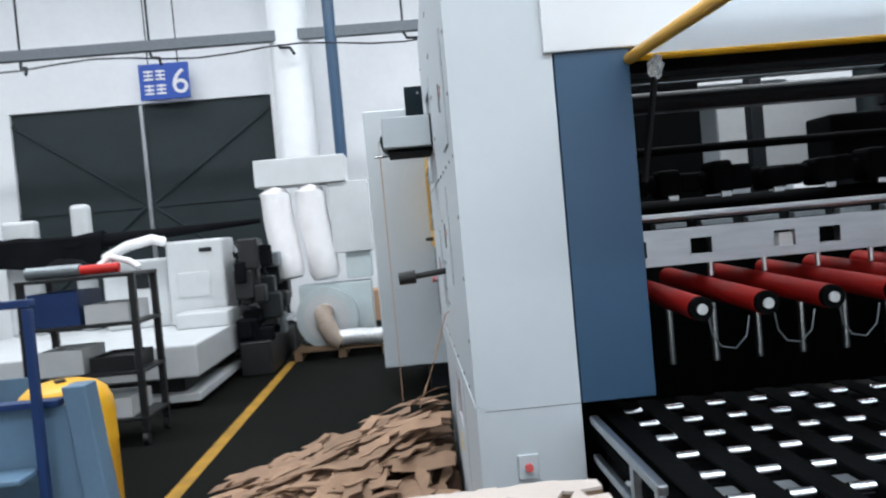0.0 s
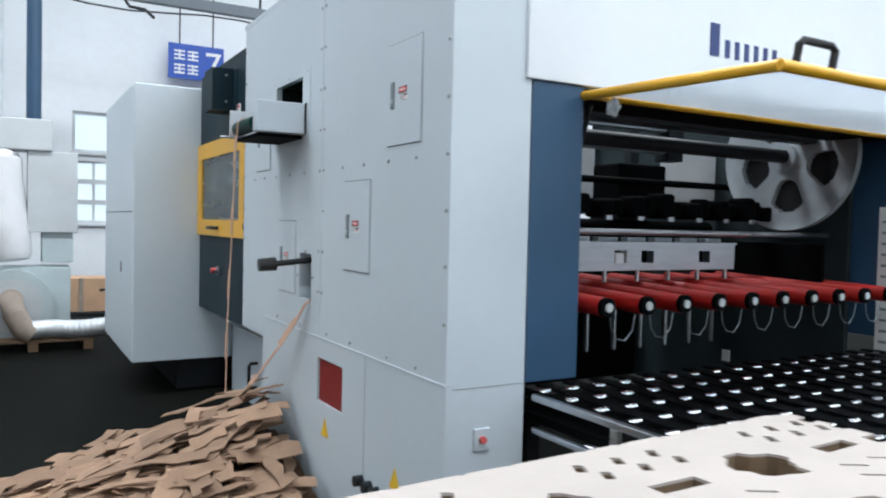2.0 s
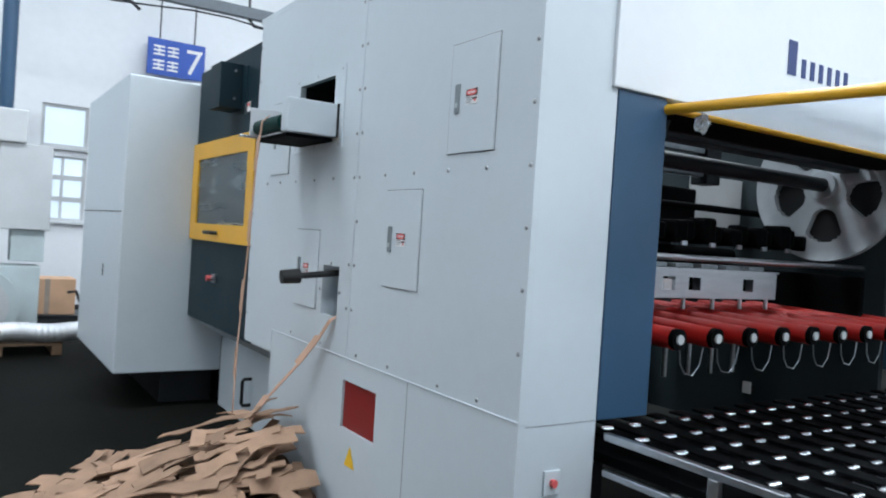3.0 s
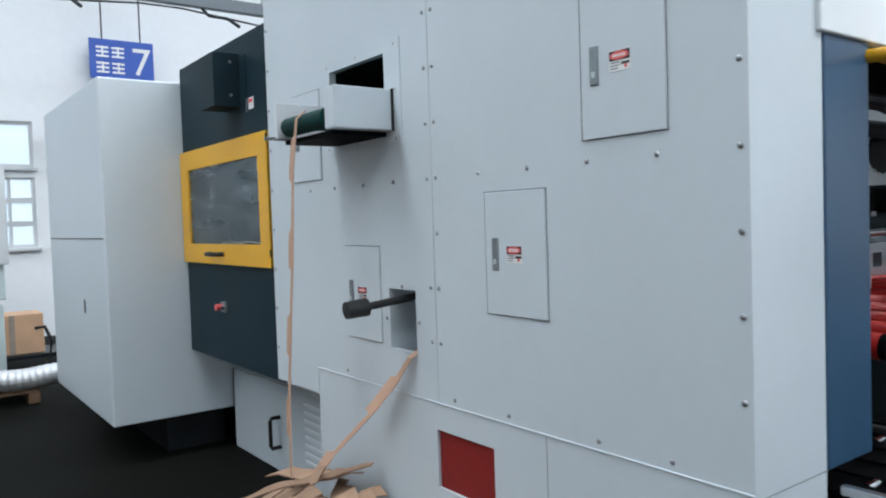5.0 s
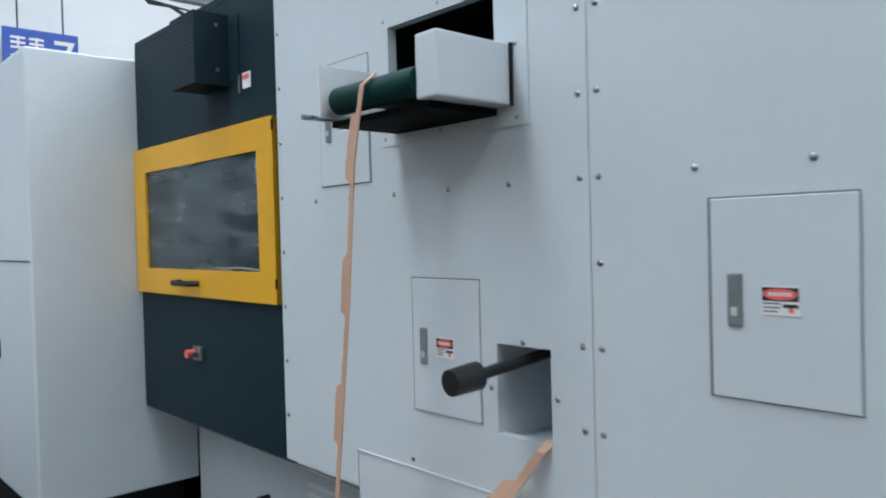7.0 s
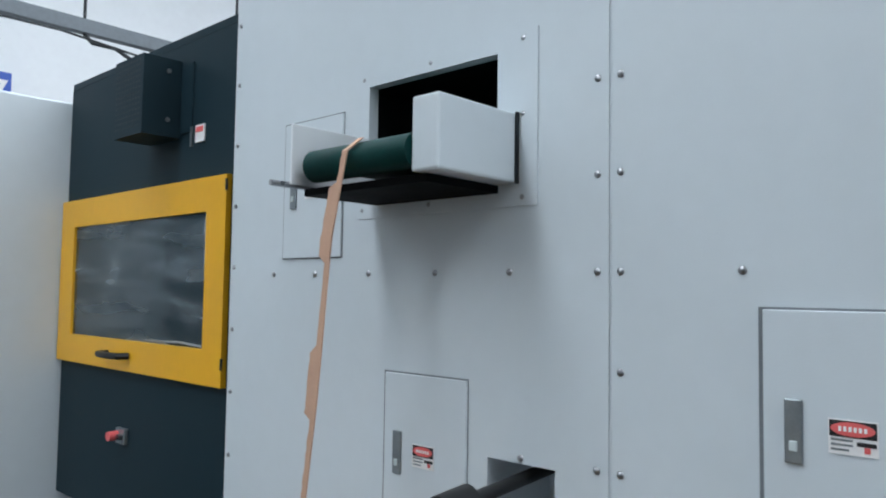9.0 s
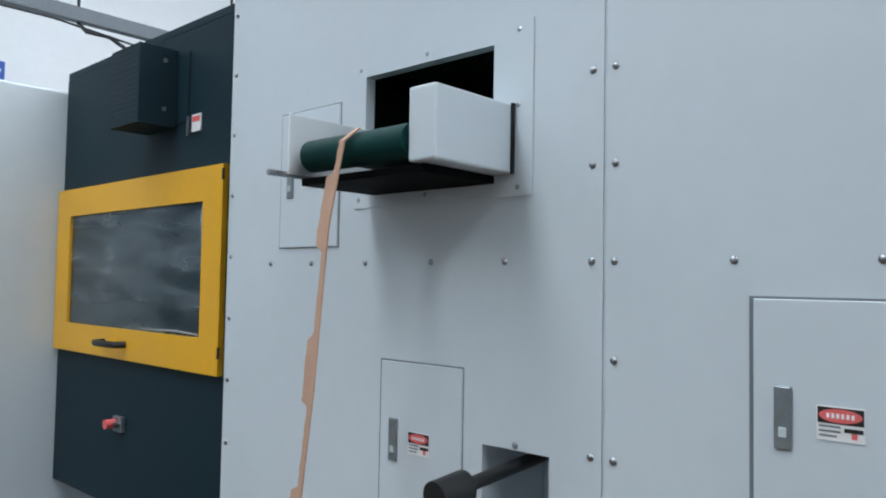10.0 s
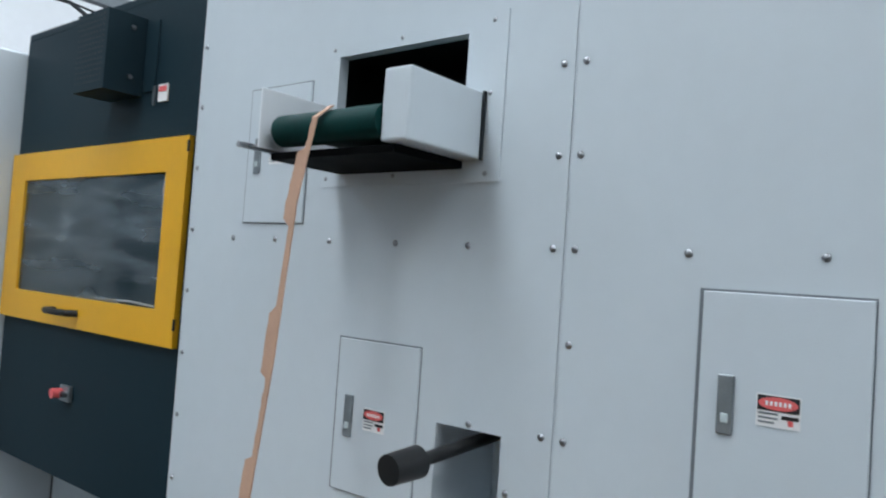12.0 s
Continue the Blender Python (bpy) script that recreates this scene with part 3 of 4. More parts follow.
# lifting guard: yellow frame with clear sheet
gd = part("lifting_guard", R((0.617, 0.0, 2.03), (0.612, -0.9, 2.0), 0.02, 12), "yellow", mc, "yellow guard frame with clear sheet over the conveyor", True)
part("guard_bar", R((0.6, -0.9, 2.0), (3.13, -0.9, 2.0), 0.02, 12), "yellow", gd, smooth=True)
part("guard_bar", R((3.12, 0.0, 2.03), (3.12, -0.9, 2.0), 0.02, 12), "yellow", gd, smooth=True)
part("guard_bar", R((0.617, 0.0, 2.035), (3.12, 0.0, 2.035), 0.016, 10), "yellow", gd, smooth=True)
bm = bmesh.new()
N = 24
rows = [[bm.verts.new((0.63 + 2.47 * i / N, -0.89 + 0.87 * j / 8, 2.008 + 0.03 * j / 8 - (0.02 + 0.006 * math.sin(i * 2.1 + j)) * math.sin(math.pi * i / N) * math.sin(math.pi * j / 8))) for i in range(N + 1)] for j in range(9)]
for a, b in zip(rows, rows[1:]):
    for i in range(N):
        bm.faces.new((a[i], a[i + 1], b[i + 1], b[i]))
r = bmesh.ops.extrude_face_region(bm, geom=bm.faces[:])
bmesh.ops.translate(bm, vec=(0, 0, 0.004), verts=[g for g in r["geom"] if isinstance(g, bmesh.types.BMVert)])
bmesh.ops.recalc_face_normals(bm, faces=bm.faces[:])
part("clear_sheet", bm, "milky", gd, "milky clear plastic sheet", True)
part("guard_handle", T([(0.68, -0.9, 2.01), (0.68, -0.91, 2.07), (0.7, -0.91, 2.085), (0.84, -0.91, 2.085), (0.86, -0.91, 2.07), (0.86, -0.9, 2.01)], 0.013), "black", gd, smooth=True)
bm = bmesh.new()
bmesh.ops.create_icosphere(bm, subdivisions=3, radius=0.03)
for v in bm.verts:
    v.co *= 0.8 + 0.5 * noise.noise(v.co * 60)
    v.co.z *= 1.4
    v.co += Vector((0.665, -0.12, 1.975))
part("plastic_wrap", bm, "acryl", gd)

# ---- delivery end: rollers, belts and the bars behind ----
bm = R((0, 0.02, 0), (0, 1.0, 0.03), 0.043, 20)
ROLL = mesh_of("red_roller", bm, "red", True)
CAP = mesh_of("end_cap", R((0, -0.012, 0), (0, 0.0, 0), 0.019, 14), "whitepaint", True)
COLLAR = mesh_of("collar", R((0, -0.004, 0), (0, 0.02, 0.001), 0.042, 20), "rubber_shade", True)
LOOP = mesh_of("cable_loop", T([(0.03, 0.02, -0.03), (0.04, 0.02, -0.1), (0.07, 0.02, -0.14), (0.12, 0.02, -0.15), (0.16, 0.02, -0.11), (0.175, 0.02, -0.04)], 0.003, 6), "latch", True)
ROD = mesh_of("guide_rod", R((0, 0, -0.3), (0, 0, 0), 0.016, 10), "steel", True)
STUB = mesh_of("hanger_rod", R((0, 0, -0.075), (0, 0, 0), 0.011, 10), "steel", True)
for k in range(11):
    x = 0.806 + k * 0.2335 - 0.2335
    if x > 0.62:
        ro = at((x, 0.03, 1.161), "red_roller", ROLL, mc)
        for nm, me in (("end_cap", CAP), ("collar", COLLAR), ("cable_loop", LOOP)):
            at((0, 0, 0), nm, me, ro)
    at((x + 0.1, 1.35, 1.0), "guide_rod", ROD, mc)
    if 1 < k < 8:
        at((x + 0.05, 0.63, 1.29), "hanger_rod", STUB, mc)
part("cross_beam", plate(0.6, 2.3, 1.275, 1.418, [(x, x + 0.092, 1.315, 1.382) for x in (0.72, 1.0, 1.36, 1.555, 2.0)], 0.05, lambda u, v, w: (u, 0.6 + w, v)), "steel", mc, "grey steel beam with square holes")
# black sheet added behind the beam, makes its holes look shaded
part("beam_back", B(0.6, 2.3, 0.69, 0.71, 1.26, 1.41), "rubber_shade", mc)
part("sensor_block", B(1.385, 1.45, 0.615, 0.66, 1.3, 1.37, 0.006), "white", mc, "white sensor block behind the beam")
part("beam_flange", B(0.6, 2.3, 0.585, 0.6, 1.4185, 1.428), "steel", mc)
for k in range(8):
    part("pressure_pad", B(0.66 + k * 0.2, 0.795 + k * 0.2, 0.61, 0.66, 1.429, 1.452, 0.004), "latch", mc)
# twin tie beams above, ending at a dark upright
part("tie_beam", B(0.6, 2.2, 1.06, 1.12, 2.11, 2.2, 0.004), "latch", mc)
part("tie_beam", B(0.6, 2.2, 1.06, 1.1, 1.972, 2.016, 0.004), "latch", mc)
part("upright", B(2.2, 2.33, 1.04, 1.16, 1.93, 2.7, 0.006), "dark", mc)
for y, z, r, m_ in ((0.44, 2.075, 0.02, "dark"), (0.55, 1.48, 0.016, "steel"), (0.9, 1.63, 0.04, "rubber_shade"), (1.2, 1.8, 0.022, "rubber_shade"), (1.5, 1.5, 0.06, "rubber_shade")):
    part("cross_shaft", R((0.6, y, z), (3.1, y, z), r, 14), m_, mc, smooth=True)
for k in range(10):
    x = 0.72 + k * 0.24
    part("gripper_block", B(x, x + 0.1, 0.8, 0.95, 1.56, 1.66 + 0.025 * (k % 3), 0.02), "rubber_shade", mc)
    part("gripper_arm", B(x + 0.1, x + 0.2, 0.84, 0.92, 1.575, 1.69 - 0.025 * (k % 2), 0.015), "rubber_shade", mc)
    part("gripper_pad", B(x + 0.03, x + 0.075, 0.785, 0.8, 1.545, 1.57, 0.004), "steel", mc)
part("swing_rod", R((0.74, 0.1, 2.02), (0.70, 0.2, 1.62), 0.012, 8), "black", mc)
# spoked chain wheel on the far side
WC = Vector((2.95, 0.70, 1.975))
RADII = [0.08] + [0.12 + 0.012 * i for i in range(21)] + [0.39, 0.43, 0.465]
bm, seg = bmesh.new(), 180
grid = [[bm.verts.new((WC.x - (0.055 if 0.1 < r_ < 0.44 else 0.07), WC.y + r_ * math.cos(k * math.tau / seg + 0.3), WC.z + r_ * math.sin(k * math.tau / seg + 0.3))) for k in range(seg)] for r_ in RADII]
for i in range(len(RADII) - 1):
    for k in range(seg):
        a, q = (k % 36 - 17.5) / 11.5, ((RADII[i] + RADII[i + 1]) / 2 - 0.245) / 0.1
        if abs(a) ** 3 + abs(q) ** 3 < 1:
            continue
        bm.faces.new((grid[i][k], grid[i][(k + 1) % seg], grid[i + 1][(k + 1) % seg], grid[i + 1][k]))
for v in [v for v in bm.verts if not v.link_faces]:
    bm.verts.remove(v)
r = bmesh.ops.extrude_face_region(bm, geom=bm.faces[:])
bmesh.ops.translate(bm, vec=(0.045, 0, 0), verts=[g for g in r["geom"] if isinstance(g, bmesh.types.BMVert)])
bmesh.ops.recalc_face_normals(bm, faces=bm.faces[:])
wh = part("chain_wheel", bm, "wheel", mc, "large grey cast wheel with five rounded openings", True)
# black disc added behind the wheel for the shade in its openings
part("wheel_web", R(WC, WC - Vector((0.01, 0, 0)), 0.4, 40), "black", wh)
part("wheel_hub", R(WC, WC - Vector((0.1, 0, 0)), 0.084, 24), "wheel", wh, smooth=True)
part("wheel_shaft", R((0.6, WC.y, WC.z), (WC.x - 0.1, WC.y, WC.z), 0.043, 16), "dark", wh, smooth=True)
# white sheets added in place of the bright hall showing through
part("back_panel", B(2.05, 3.05, 2.7, 2.72, 1.7, 2.3), "whitepaint", mc)
part("back_panel", B(2.54, 3.08, 1.42, 1.44, 1.62, 2.04), "whitepaint", mc)
part("drive_cover", B(2.07, 2.5, 1.34, 1.6, 1.62, 1.93, 0.015), "rubber_shade", mc)
# cover blackened to sit in the shaded interior
part("side_cover", B(2.86, 2.9, 0.42, 1.3, 1.1, 1.43, 0.01), "rubber_shade", mc)
part("wall_label", B(3.085, 3.099, 1.25, 1.31, 0.56, 0.64), "white", mc)
part("drive_housing", B(2.35, 2.6, 1.6, 1.9, 1.4, 1.75, 0.02), "dark", mc)
for x in (0.95, 1.95, 2.75):
    part("frame_upright", B(x - 0.04, x + 0.04, 1.9, 1.98, 0.9, 2.7, 0.005), "dark", mc)
part("truss", B(0.62, 3.08, 0.5, 0.62, 2.045, 2.1, 0.005), "dark", mc)

cv = thing("delivery_conveyor", "low delivery conveyor with black belts and white rollers", "conveyor")
for k in range(18):
    x = 0.46 + k * 0.152
    part("belt_strip", B(x, x + 0.078, -1.15, 0.27, 0.797, 0.807, 0.003), "rubber_shade", cv)
SKATE = mesh_of("skate_roller", R((-0.032, 0, 0), (0.032, 0, 0), 0.016, 12), "polished", True)
for k in range(17):
    for j in range(8):
        at((0.46 + 0.115 + k * 0.152, -1.084 + j * 0.178, 0.793), "skate_roller", SKATE, cv)
part("conveyor_bed", B(0.42, 3.1, -1.16, 0.26, 0.72, 0.755), "rubber_shade", cv)
for k in range(4):
    part("cover_plate", B(0.546 + k * 0.152, 0.604 + k * 0.152, -0.74, -0.62, 0.78, 0.79, 0.003), "latch", cv, "pale steel cover plate")
part("side_rail", B(0.376, 0.404, -0.72, -0.02, 0.818, 0.846, 0.005), "steel", cv, "pale grey side rail")
part("lower_rail", B(0.378, 0.402, -0.66, -0.02, 0.69, 0.715, 0.005), "steel", cv)
part("rail_post", B(0.379, 0.401, -0.5, -0.46, 0.716, 0.817, 0.004), "steel", cv)
part("rail_post", B(0.379, 0.401, -0.71, -0.675, 0.0, 0.817, 0.004), "steel", cv)
part("front_roller", R((0.43, -1.17, 0.775), (3.1, -1.17, 0.775), 0.03, 18), "dark", cv, smooth=True)
part("tie_rod", R((0.41, -0.3, 0.70), (0.7, -0.55, 0.70), 0.015, 10), "steel", cv, smooth=True)
for x in (0.5, 3.0):
    for y in (-1.0, 0.15):
        part("leg", B(x - 0.03, x + 0.03, y - 0.03, y + 0.03, 0, 0.72, 0.004), "dark", cv)

# ---- die-cut sheet stack on a pallet ----
SX0, SX1, SY0, SY1, SZ = -1.24, 0.09, -2.25, -1.32, 1.1
rs = random.Random(4)


def prism(bm, pts, z0=-0.3, z1=0.1):
    """An upright prism over a polygon, to be cut out of the sheets."""
    lo, hi = ([bm.verts.new((x, y, SZ + z)) for x, y in pts] for z in (z0, z1))
    bm.faces.new(lo[::-1]), bm.faces.new(hi)
    for k in range(len(pts)):
        j = (k + 1) % len(pts)
        bm.faces.new((lo[k], lo[j], hi[j], hi[k]))


def bar(cx, cy, length, width, deg):
    c, q = math.cos(radians(deg)), math.sin(radians(deg))
    return [(cx + c * u * length / 2 - q * v * width / 2, cy + q * u * length / 2 + c * v * width / 2) for u, v in ((-1, -1), (1, -1), (1, 1), (-1, 1))]


cuts = []
for row in range(2):
    yb = -1.525 - row * 0.225
    for k in range(-1, 4):
        xb = -0.28 - row * 0.035 - k * 0.435
        # a torn-out cluster, a hand-hole, and the small slots and slits round them
        n = 22
        cuts.append([(xb + math.cos(i * math.tau / n) * r_ * 1.0, yb + math.sin(i * math.tau / n) * r_ * 0.92)
                     for i in range(n) for r_ in [rs.choice((0.06, 0.07, 0.078)) * rs.uniform(0.86, 1.1)]])
        xr = xb + 0.217
        cuts.append(bar(xr, yb, 0.106, 0.036, rs.uniform(-2, 2)))
        for a in range(3):
            xx = xr - 0.085 + a * 0.087
            for b_ in range(2):
                if row == 0:
                    cuts.append(bar(xx + b_ * 0.017, yb + 0.134 - b_ * 0.047, 0.036, 0.019, 62))
                cuts.append(bar(xx - b_ * 0.02, yb - 0.083 - b_ * 0.047, 0.05, 0.009, -33))
        if row == 0:
            cuts.append(bar(xr - 0.004, yb - 0.19, 0.153, 0.005, 0))
cuts = [c for c in cuts if min(p[0] for p in c) > SX0 + 0.01 and max(p[0] for p in c) < SX1 - 0.01]
# ragged short side
cuts += [bar(SX1, y, w, h, a) for y, w, h, a in ((-1.385, 0.07, 0.03, 8), (-1.45, 0.04, 0.035, 0), (-1.54, 0.1, 0.04, -6), (-1.67, 0.05, 0.06, 4), (-1.325, 0.12, 0.025, -12), (-1.86, 0.05, 0.05, 10))]
# nibbled long edge
cuts += [bar(rs.uniform(SX0, SX1), SY1, rs.uniform(0.01, 0.03), rs.uniform(0.004, 0.012), rs.uniform(-20, 20)) for k in range(14)]


def punched(z0, z1):
    """A slab of sheets with all the cut-outs taken through it."""
    slab, tool = bpy.data.meshes.new("slab"), bpy.data.meshes.new("tool")
    bm = B(SX0, SX1, SY0, SY1, z0, z1)
    bm.to_mesh(slab)
    bm.free()
    bm = bmesh.new()
    for c in cuts:
        prism(bm, c)
    bmesh.ops.recalc_face_normals(bm, faces=bm.faces[:])
    bm.to_mesh(tool)
    bm.free()
    a, b = (bpy.data.objects.new("tmp", m_) for m_ in (slab, tool))
    for o in (a, b):
        scene.collection.objects.link(o)
    md = a.modifiers.new("cut", "BOOLEAN")
    md.object, md.operation, md.solver, md.use_self = b, "DIFFERENCE", "EXACT", True
    me = bpy.data.meshes.new_from_object(a.evaluated_get(bpy.context.evaluated_depsgraph_get()))
    bpy.data.objects.remove(a), bpy.data.objects.remove(b)
    return me


def coated(me, material):
    me.materials.clear()
    me.materials.append(M[material])
    return me


st = thing("cardboard_stack", "stack of pale die-cut cardboard sheets with cut-outs on a pallet", "cardboard stack")
part("top_sheet", coated(punched(SZ - 0.005, SZ), "cardtop"), "cardtop", st, "pale die-cut top sheet")
part("die_cut_layer", coated(punched(SZ - 0.07, SZ - 0.006), "cardcore"), "cardcore", st, "brown layers of die-cut board")
part("lower_sheets", B(SX0 + 0.004, SX1 - 0.004, SY0 + 0.004, SY1 - 0.004, 0.15, SZ - 0.072), "cardcore", st)
pl = thing("pallet", "low wooden pallet under the cardboard stack", "pallet")
for k in range(6):
    part("deck_board", B(SX0, SX1, SY0 + k * 0.165, SY0 + 0.1 + k * 0.165, 0.12, 0.148, 0.003), "wood", pl)
for k in range(3):
    part("bearer", B(SX0 + k * 0.56, SX0 + 0.1 + k * 0.56, SY0, SY1, 0.0, 0.118, 0.003), "wood", pl)
for ob in (st, pl):
    ob.matrix_world = pose(0.07, -1.31, 0, 0, 0, 2.8) @ Matrix.Translation((-0.07, 1.31, 0)) @ ob.matrix_world

# ---- heap of scrap webs ----


def scrap(place, nx, ny, cell, rnd):
    """A web of board lying on a surface: a small lattice with punched cells and a ragged rim."""
    V, F, idx = [], [], {}
    jit = {(i, j): rnd.uniform(-0.3, 0.3) * cell for i in range(nx + 1) for j in (0, ny)}

    def vert(i, j, low):
        if (i, j, low) not in idx:
            idx[i, j, low] = len(V)
            p = place((i - nx / 2) * cell, (j - ny / 2) * cell * 0.85 + jit.get((i, j), 0))
            V.append((p[0], p[1], p[2] - 0.006 * low))
        return idx[i, j, low]

    on = {(i, j): rnd.random() > (0.45 if 0 < i < nx - 1 and 0 < j < ny - 1 else 0.16) for i in range(nx) for j in range(ny)}
    todo, body = {c for c in on if on[c]}, set()
    while todo:
        front = [min(todo)]
        seen = set(front)
        while front:
            i, j = front.pop()
            for c in ((i + 1, j), (i - 1, j), (i, j + 1), (i, j - 1)):
                if c in todo and c not in seen:
                    seen.add(c)
                    front.append(c)
        todo -= seen
        body = max(body, seen, key=len)
    for i, j in sorted(body):
        c = [(i, j), (i + 1, j), (i + 1, j + 1), (i, j + 1)]
        F.append([vert(*q, 0) for q in c])
        F.append([vert(*q, 1) for q in reversed(c)])
        for a, b, n in ((0, 1, (i, j - 1)), (1, 2, (i + 1, j)), (2, 3, (i, j + 1)), (3, 0, (i - 1, j))):
            if n not in body:
                F.append([vert(*c[b], 0), vert(*c[a], 0), vert(*c[a], 1), vert(*c[b], 1)])
    return V, F


def heap_height(x, y):
    """The heap leans on the machine's side and runs out into the aisle."""
    d = max(0.0, min(1.0, (x + 1.5) / 1.4)) ** 1.1
    g = math.exp(-((y - 1.85) / (0.58 if y < 1.85 else 0.75)) ** 2)
    return 0.52 * d * g


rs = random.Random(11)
# core sheet under the webs, coloured dark so the gaps look shaded
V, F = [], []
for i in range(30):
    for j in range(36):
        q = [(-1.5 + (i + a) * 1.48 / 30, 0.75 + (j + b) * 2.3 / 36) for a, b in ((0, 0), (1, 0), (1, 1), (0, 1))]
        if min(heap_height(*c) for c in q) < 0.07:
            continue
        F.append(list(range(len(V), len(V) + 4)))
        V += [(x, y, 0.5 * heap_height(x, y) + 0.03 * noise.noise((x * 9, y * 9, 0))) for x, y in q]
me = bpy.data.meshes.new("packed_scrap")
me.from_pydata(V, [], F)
me.materials.append(M["gapshade"])
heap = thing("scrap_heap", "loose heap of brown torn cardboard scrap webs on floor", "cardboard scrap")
part("packed_scrap", me, "gapshade", heap, "heap core sheet coloured dark for the shade between webs")
count = 0
while count < 105:
    x, y = rs.uniform(-1.4, -0.08), rs.gauss(1.75, 0.48)
    if heap_height(x, y) < 0.06 or not 0.75 < y < 3.0:
        continue
    nx, ny, cell = rs.randint(6, 16), rs.choice((1, 2, 2, 3)), rs.uniform(0.05, 0.075)
    yaw = rs.gauss(-0.1, 0.3) if rs.random() < 0.72 else rs.uniform(0.6, 2.4)
    x = min(x, -0.03 - 0.5 * nx * cell * abs(math.cos(yaw)) - 0.5 * ny * cell * abs(math.sin(yaw)))
    level, lift = 0.6 + 0.42 * count / 105, rs.uniform(0.0, 0.06)
    pitch, tip, curl, phase = rs.gauss(0, 0.05), rs.gauss(0.05, 0.17), rs.uniform(-0.25, 0.1), rs.uniform(0, 6)

    def lay(u, v):
        px, py = x + u * math.cos(yaw) - v * math.sin(yaw), y + u * math.sin(yaw) + v * math.cos(yaw)
        z = heap_height(px, 0.3 * py + 0.7 * y) * level + lift + pitch * u + tip * v + curl * u * u + 0.012 * math.sin(u * 11 + phase)
        return px, py, max(0.008, z)

    V, F = scrap(lay, nx, ny, cell, rs)
    me = bpy.data.meshes.new("scrap_web")
    me.from_pydata(V, [], F)
    me.materials.append(M["card"])
    part("scrap_web", me, "card", heap)
    count += 1


def strip(name, pts, width, label, seed):
    """A hanging waste strip: a narrow band with wider tabs."""
    rnd = random.Random(seed)
    bm = bmesh.new()
    rows = []
    pts = [Vector(p) for p in pts]
    for i in range(121):
        s = i / 120 * (len(pts) - 1)
        k = min(int(s), len(pts) - 2)
        p = pts[k].lerp(pts[k + 1], s - k)
        tab = 0.11 < (pts[0].z - p.z) % 0.37 < 0.27
        w0, w1 = width * 0.3, width * (1.0 if tab else 0.25) + rnd.uniform(-0.06, 0.06) * width
        q = Vector((0.004 * math.sin(i * 0.2), 1, 0)).normalized()
        rows.append([bm.verts.new(p - q * w0), bm.verts.new(p + q * w1)])
    for a, b in zip(rows, rows[1:]):
        bm.faces.new((a[0], a[1], b[1], b[0]))
    r = bmesh.ops.extrude_face_region(bm, geom=bm.faces[:])
    bmesh.ops.translate(bm, vec=(-0.004, 0, 0.001), verts=[g for g in r["geom"] if isinstance(g, bmesh.types.BMVert)])
    bmesh.ops.recalc_face_normals(bm, faces=bm.faces[:])
    solid(name, bm, "litcard", label, "cardboard strip")


strip("scrap_strip", [(-0.27, 1.79, 2.062), (-0.3, 1.81, 2.03), (-0.3, 1.86, 1.83), (-0.3, 1.9, 1.45), (-0.3, 1.94, 1.18), (-0.3, 1.98, 0.9), (-0.3, 2.0, 0.5)], 0.03, "long brown cardboard waste strip hanging from the belt drum", 3)
strip("scrap_strip", [(0.02, 1.45, 1.085), (-0.02, 1.46, 1.06), (-0.05, 1.53, 0.95), (-0.08, 1.63, 0.84), (-0.15, 1.89, 0.6), (-0.2, 2.0, 0.45)], 0.055, "brown cardboard waste strip hanging out of the slot", 5)

# ---- far side of the hall: dust collector, duct, cardboard box ----
dc = thing("dust_collector", "white bag dust collector with fan and cabinet on a pallet", "dust collector")
part("manifold", B(-2.14, -0.95, 7.45, 7.95, 2.24, 2.6, 0.015), "whitepaint", dc)
for x, z in ((-1.88, 1.02), (-1.42, 0.98)):
    bg = part("filter_bag", T([(x, 7.6, 2.24), (x - 0.03, 7.6, 2.15), (x - 0.01, 7.6, 1.8), (x + 0.05, 7.58, 1.35), (x + 0.08, 7.56, z + 0.08), (x + 0.09, 7.55, z)],
                             lambda s: 0.2 * min(1, 0.72 + s * 2.2) * (1 if s < 0.9 else 0.8), 20), "cloth", dc, "white cloth filter bag", True)
part("filter_cabinet", B(-1.2, -0.68, 7.5, 8.0, 1.3, 2.238, 0.01), "whitepaint", dc)
part("cabinet_neck", B(-1.05, -0.72, 7.55, 7.95, 0.95, 1.298, 0.01), "fangrey", dc)
part("base_box", B(-1.7, -0.75, 7.5, 8.0, 0.14, 0.9, 0.01), "fangrey", dc)
fh = part("fan_casing", R((-1.34, 7.3, 0.48), (-1.34, 7.5, 0.48), 0.4, 32), "fangrey", dc, "round pale fan casing", True)
part("fan_ring", R((-1.34, 7.28, 0.48), (-1.34, 7.3, 0.48), 0.3, 32), "whitepaint", fh, smooth=True)
part("hose", T([(-1.36, 7.28, 0.55), (-1.36, 7.1, 0.56), (-1.33, 7.02, 0.42), (-1.25, 7.0, 0.26), (-1.15, 7.0, 0.2)], 0.12, 16), "brown", dc, "brown dusty flexible hose", True)
part("foil_duct", T([(-1.16 + k * 0.03, 7.0, 0.24 + 0.01 * math.sin(k * 0.3)) for k in range(60)], lambda s: 0.1 + 0.003 * math.sin(s * 180), 20), "foil", dc, "shiny aluminium duct")
pal = thing("pallet", "wooden pallet under the dust collector", "pallet")
for k in range(6):
    part("deck_board", B(-1.75, -0.55, 6.95 + k * 0.18, 7.08 + k * 0.18, 0.1, 0.13, 0.003), "wood", pal)
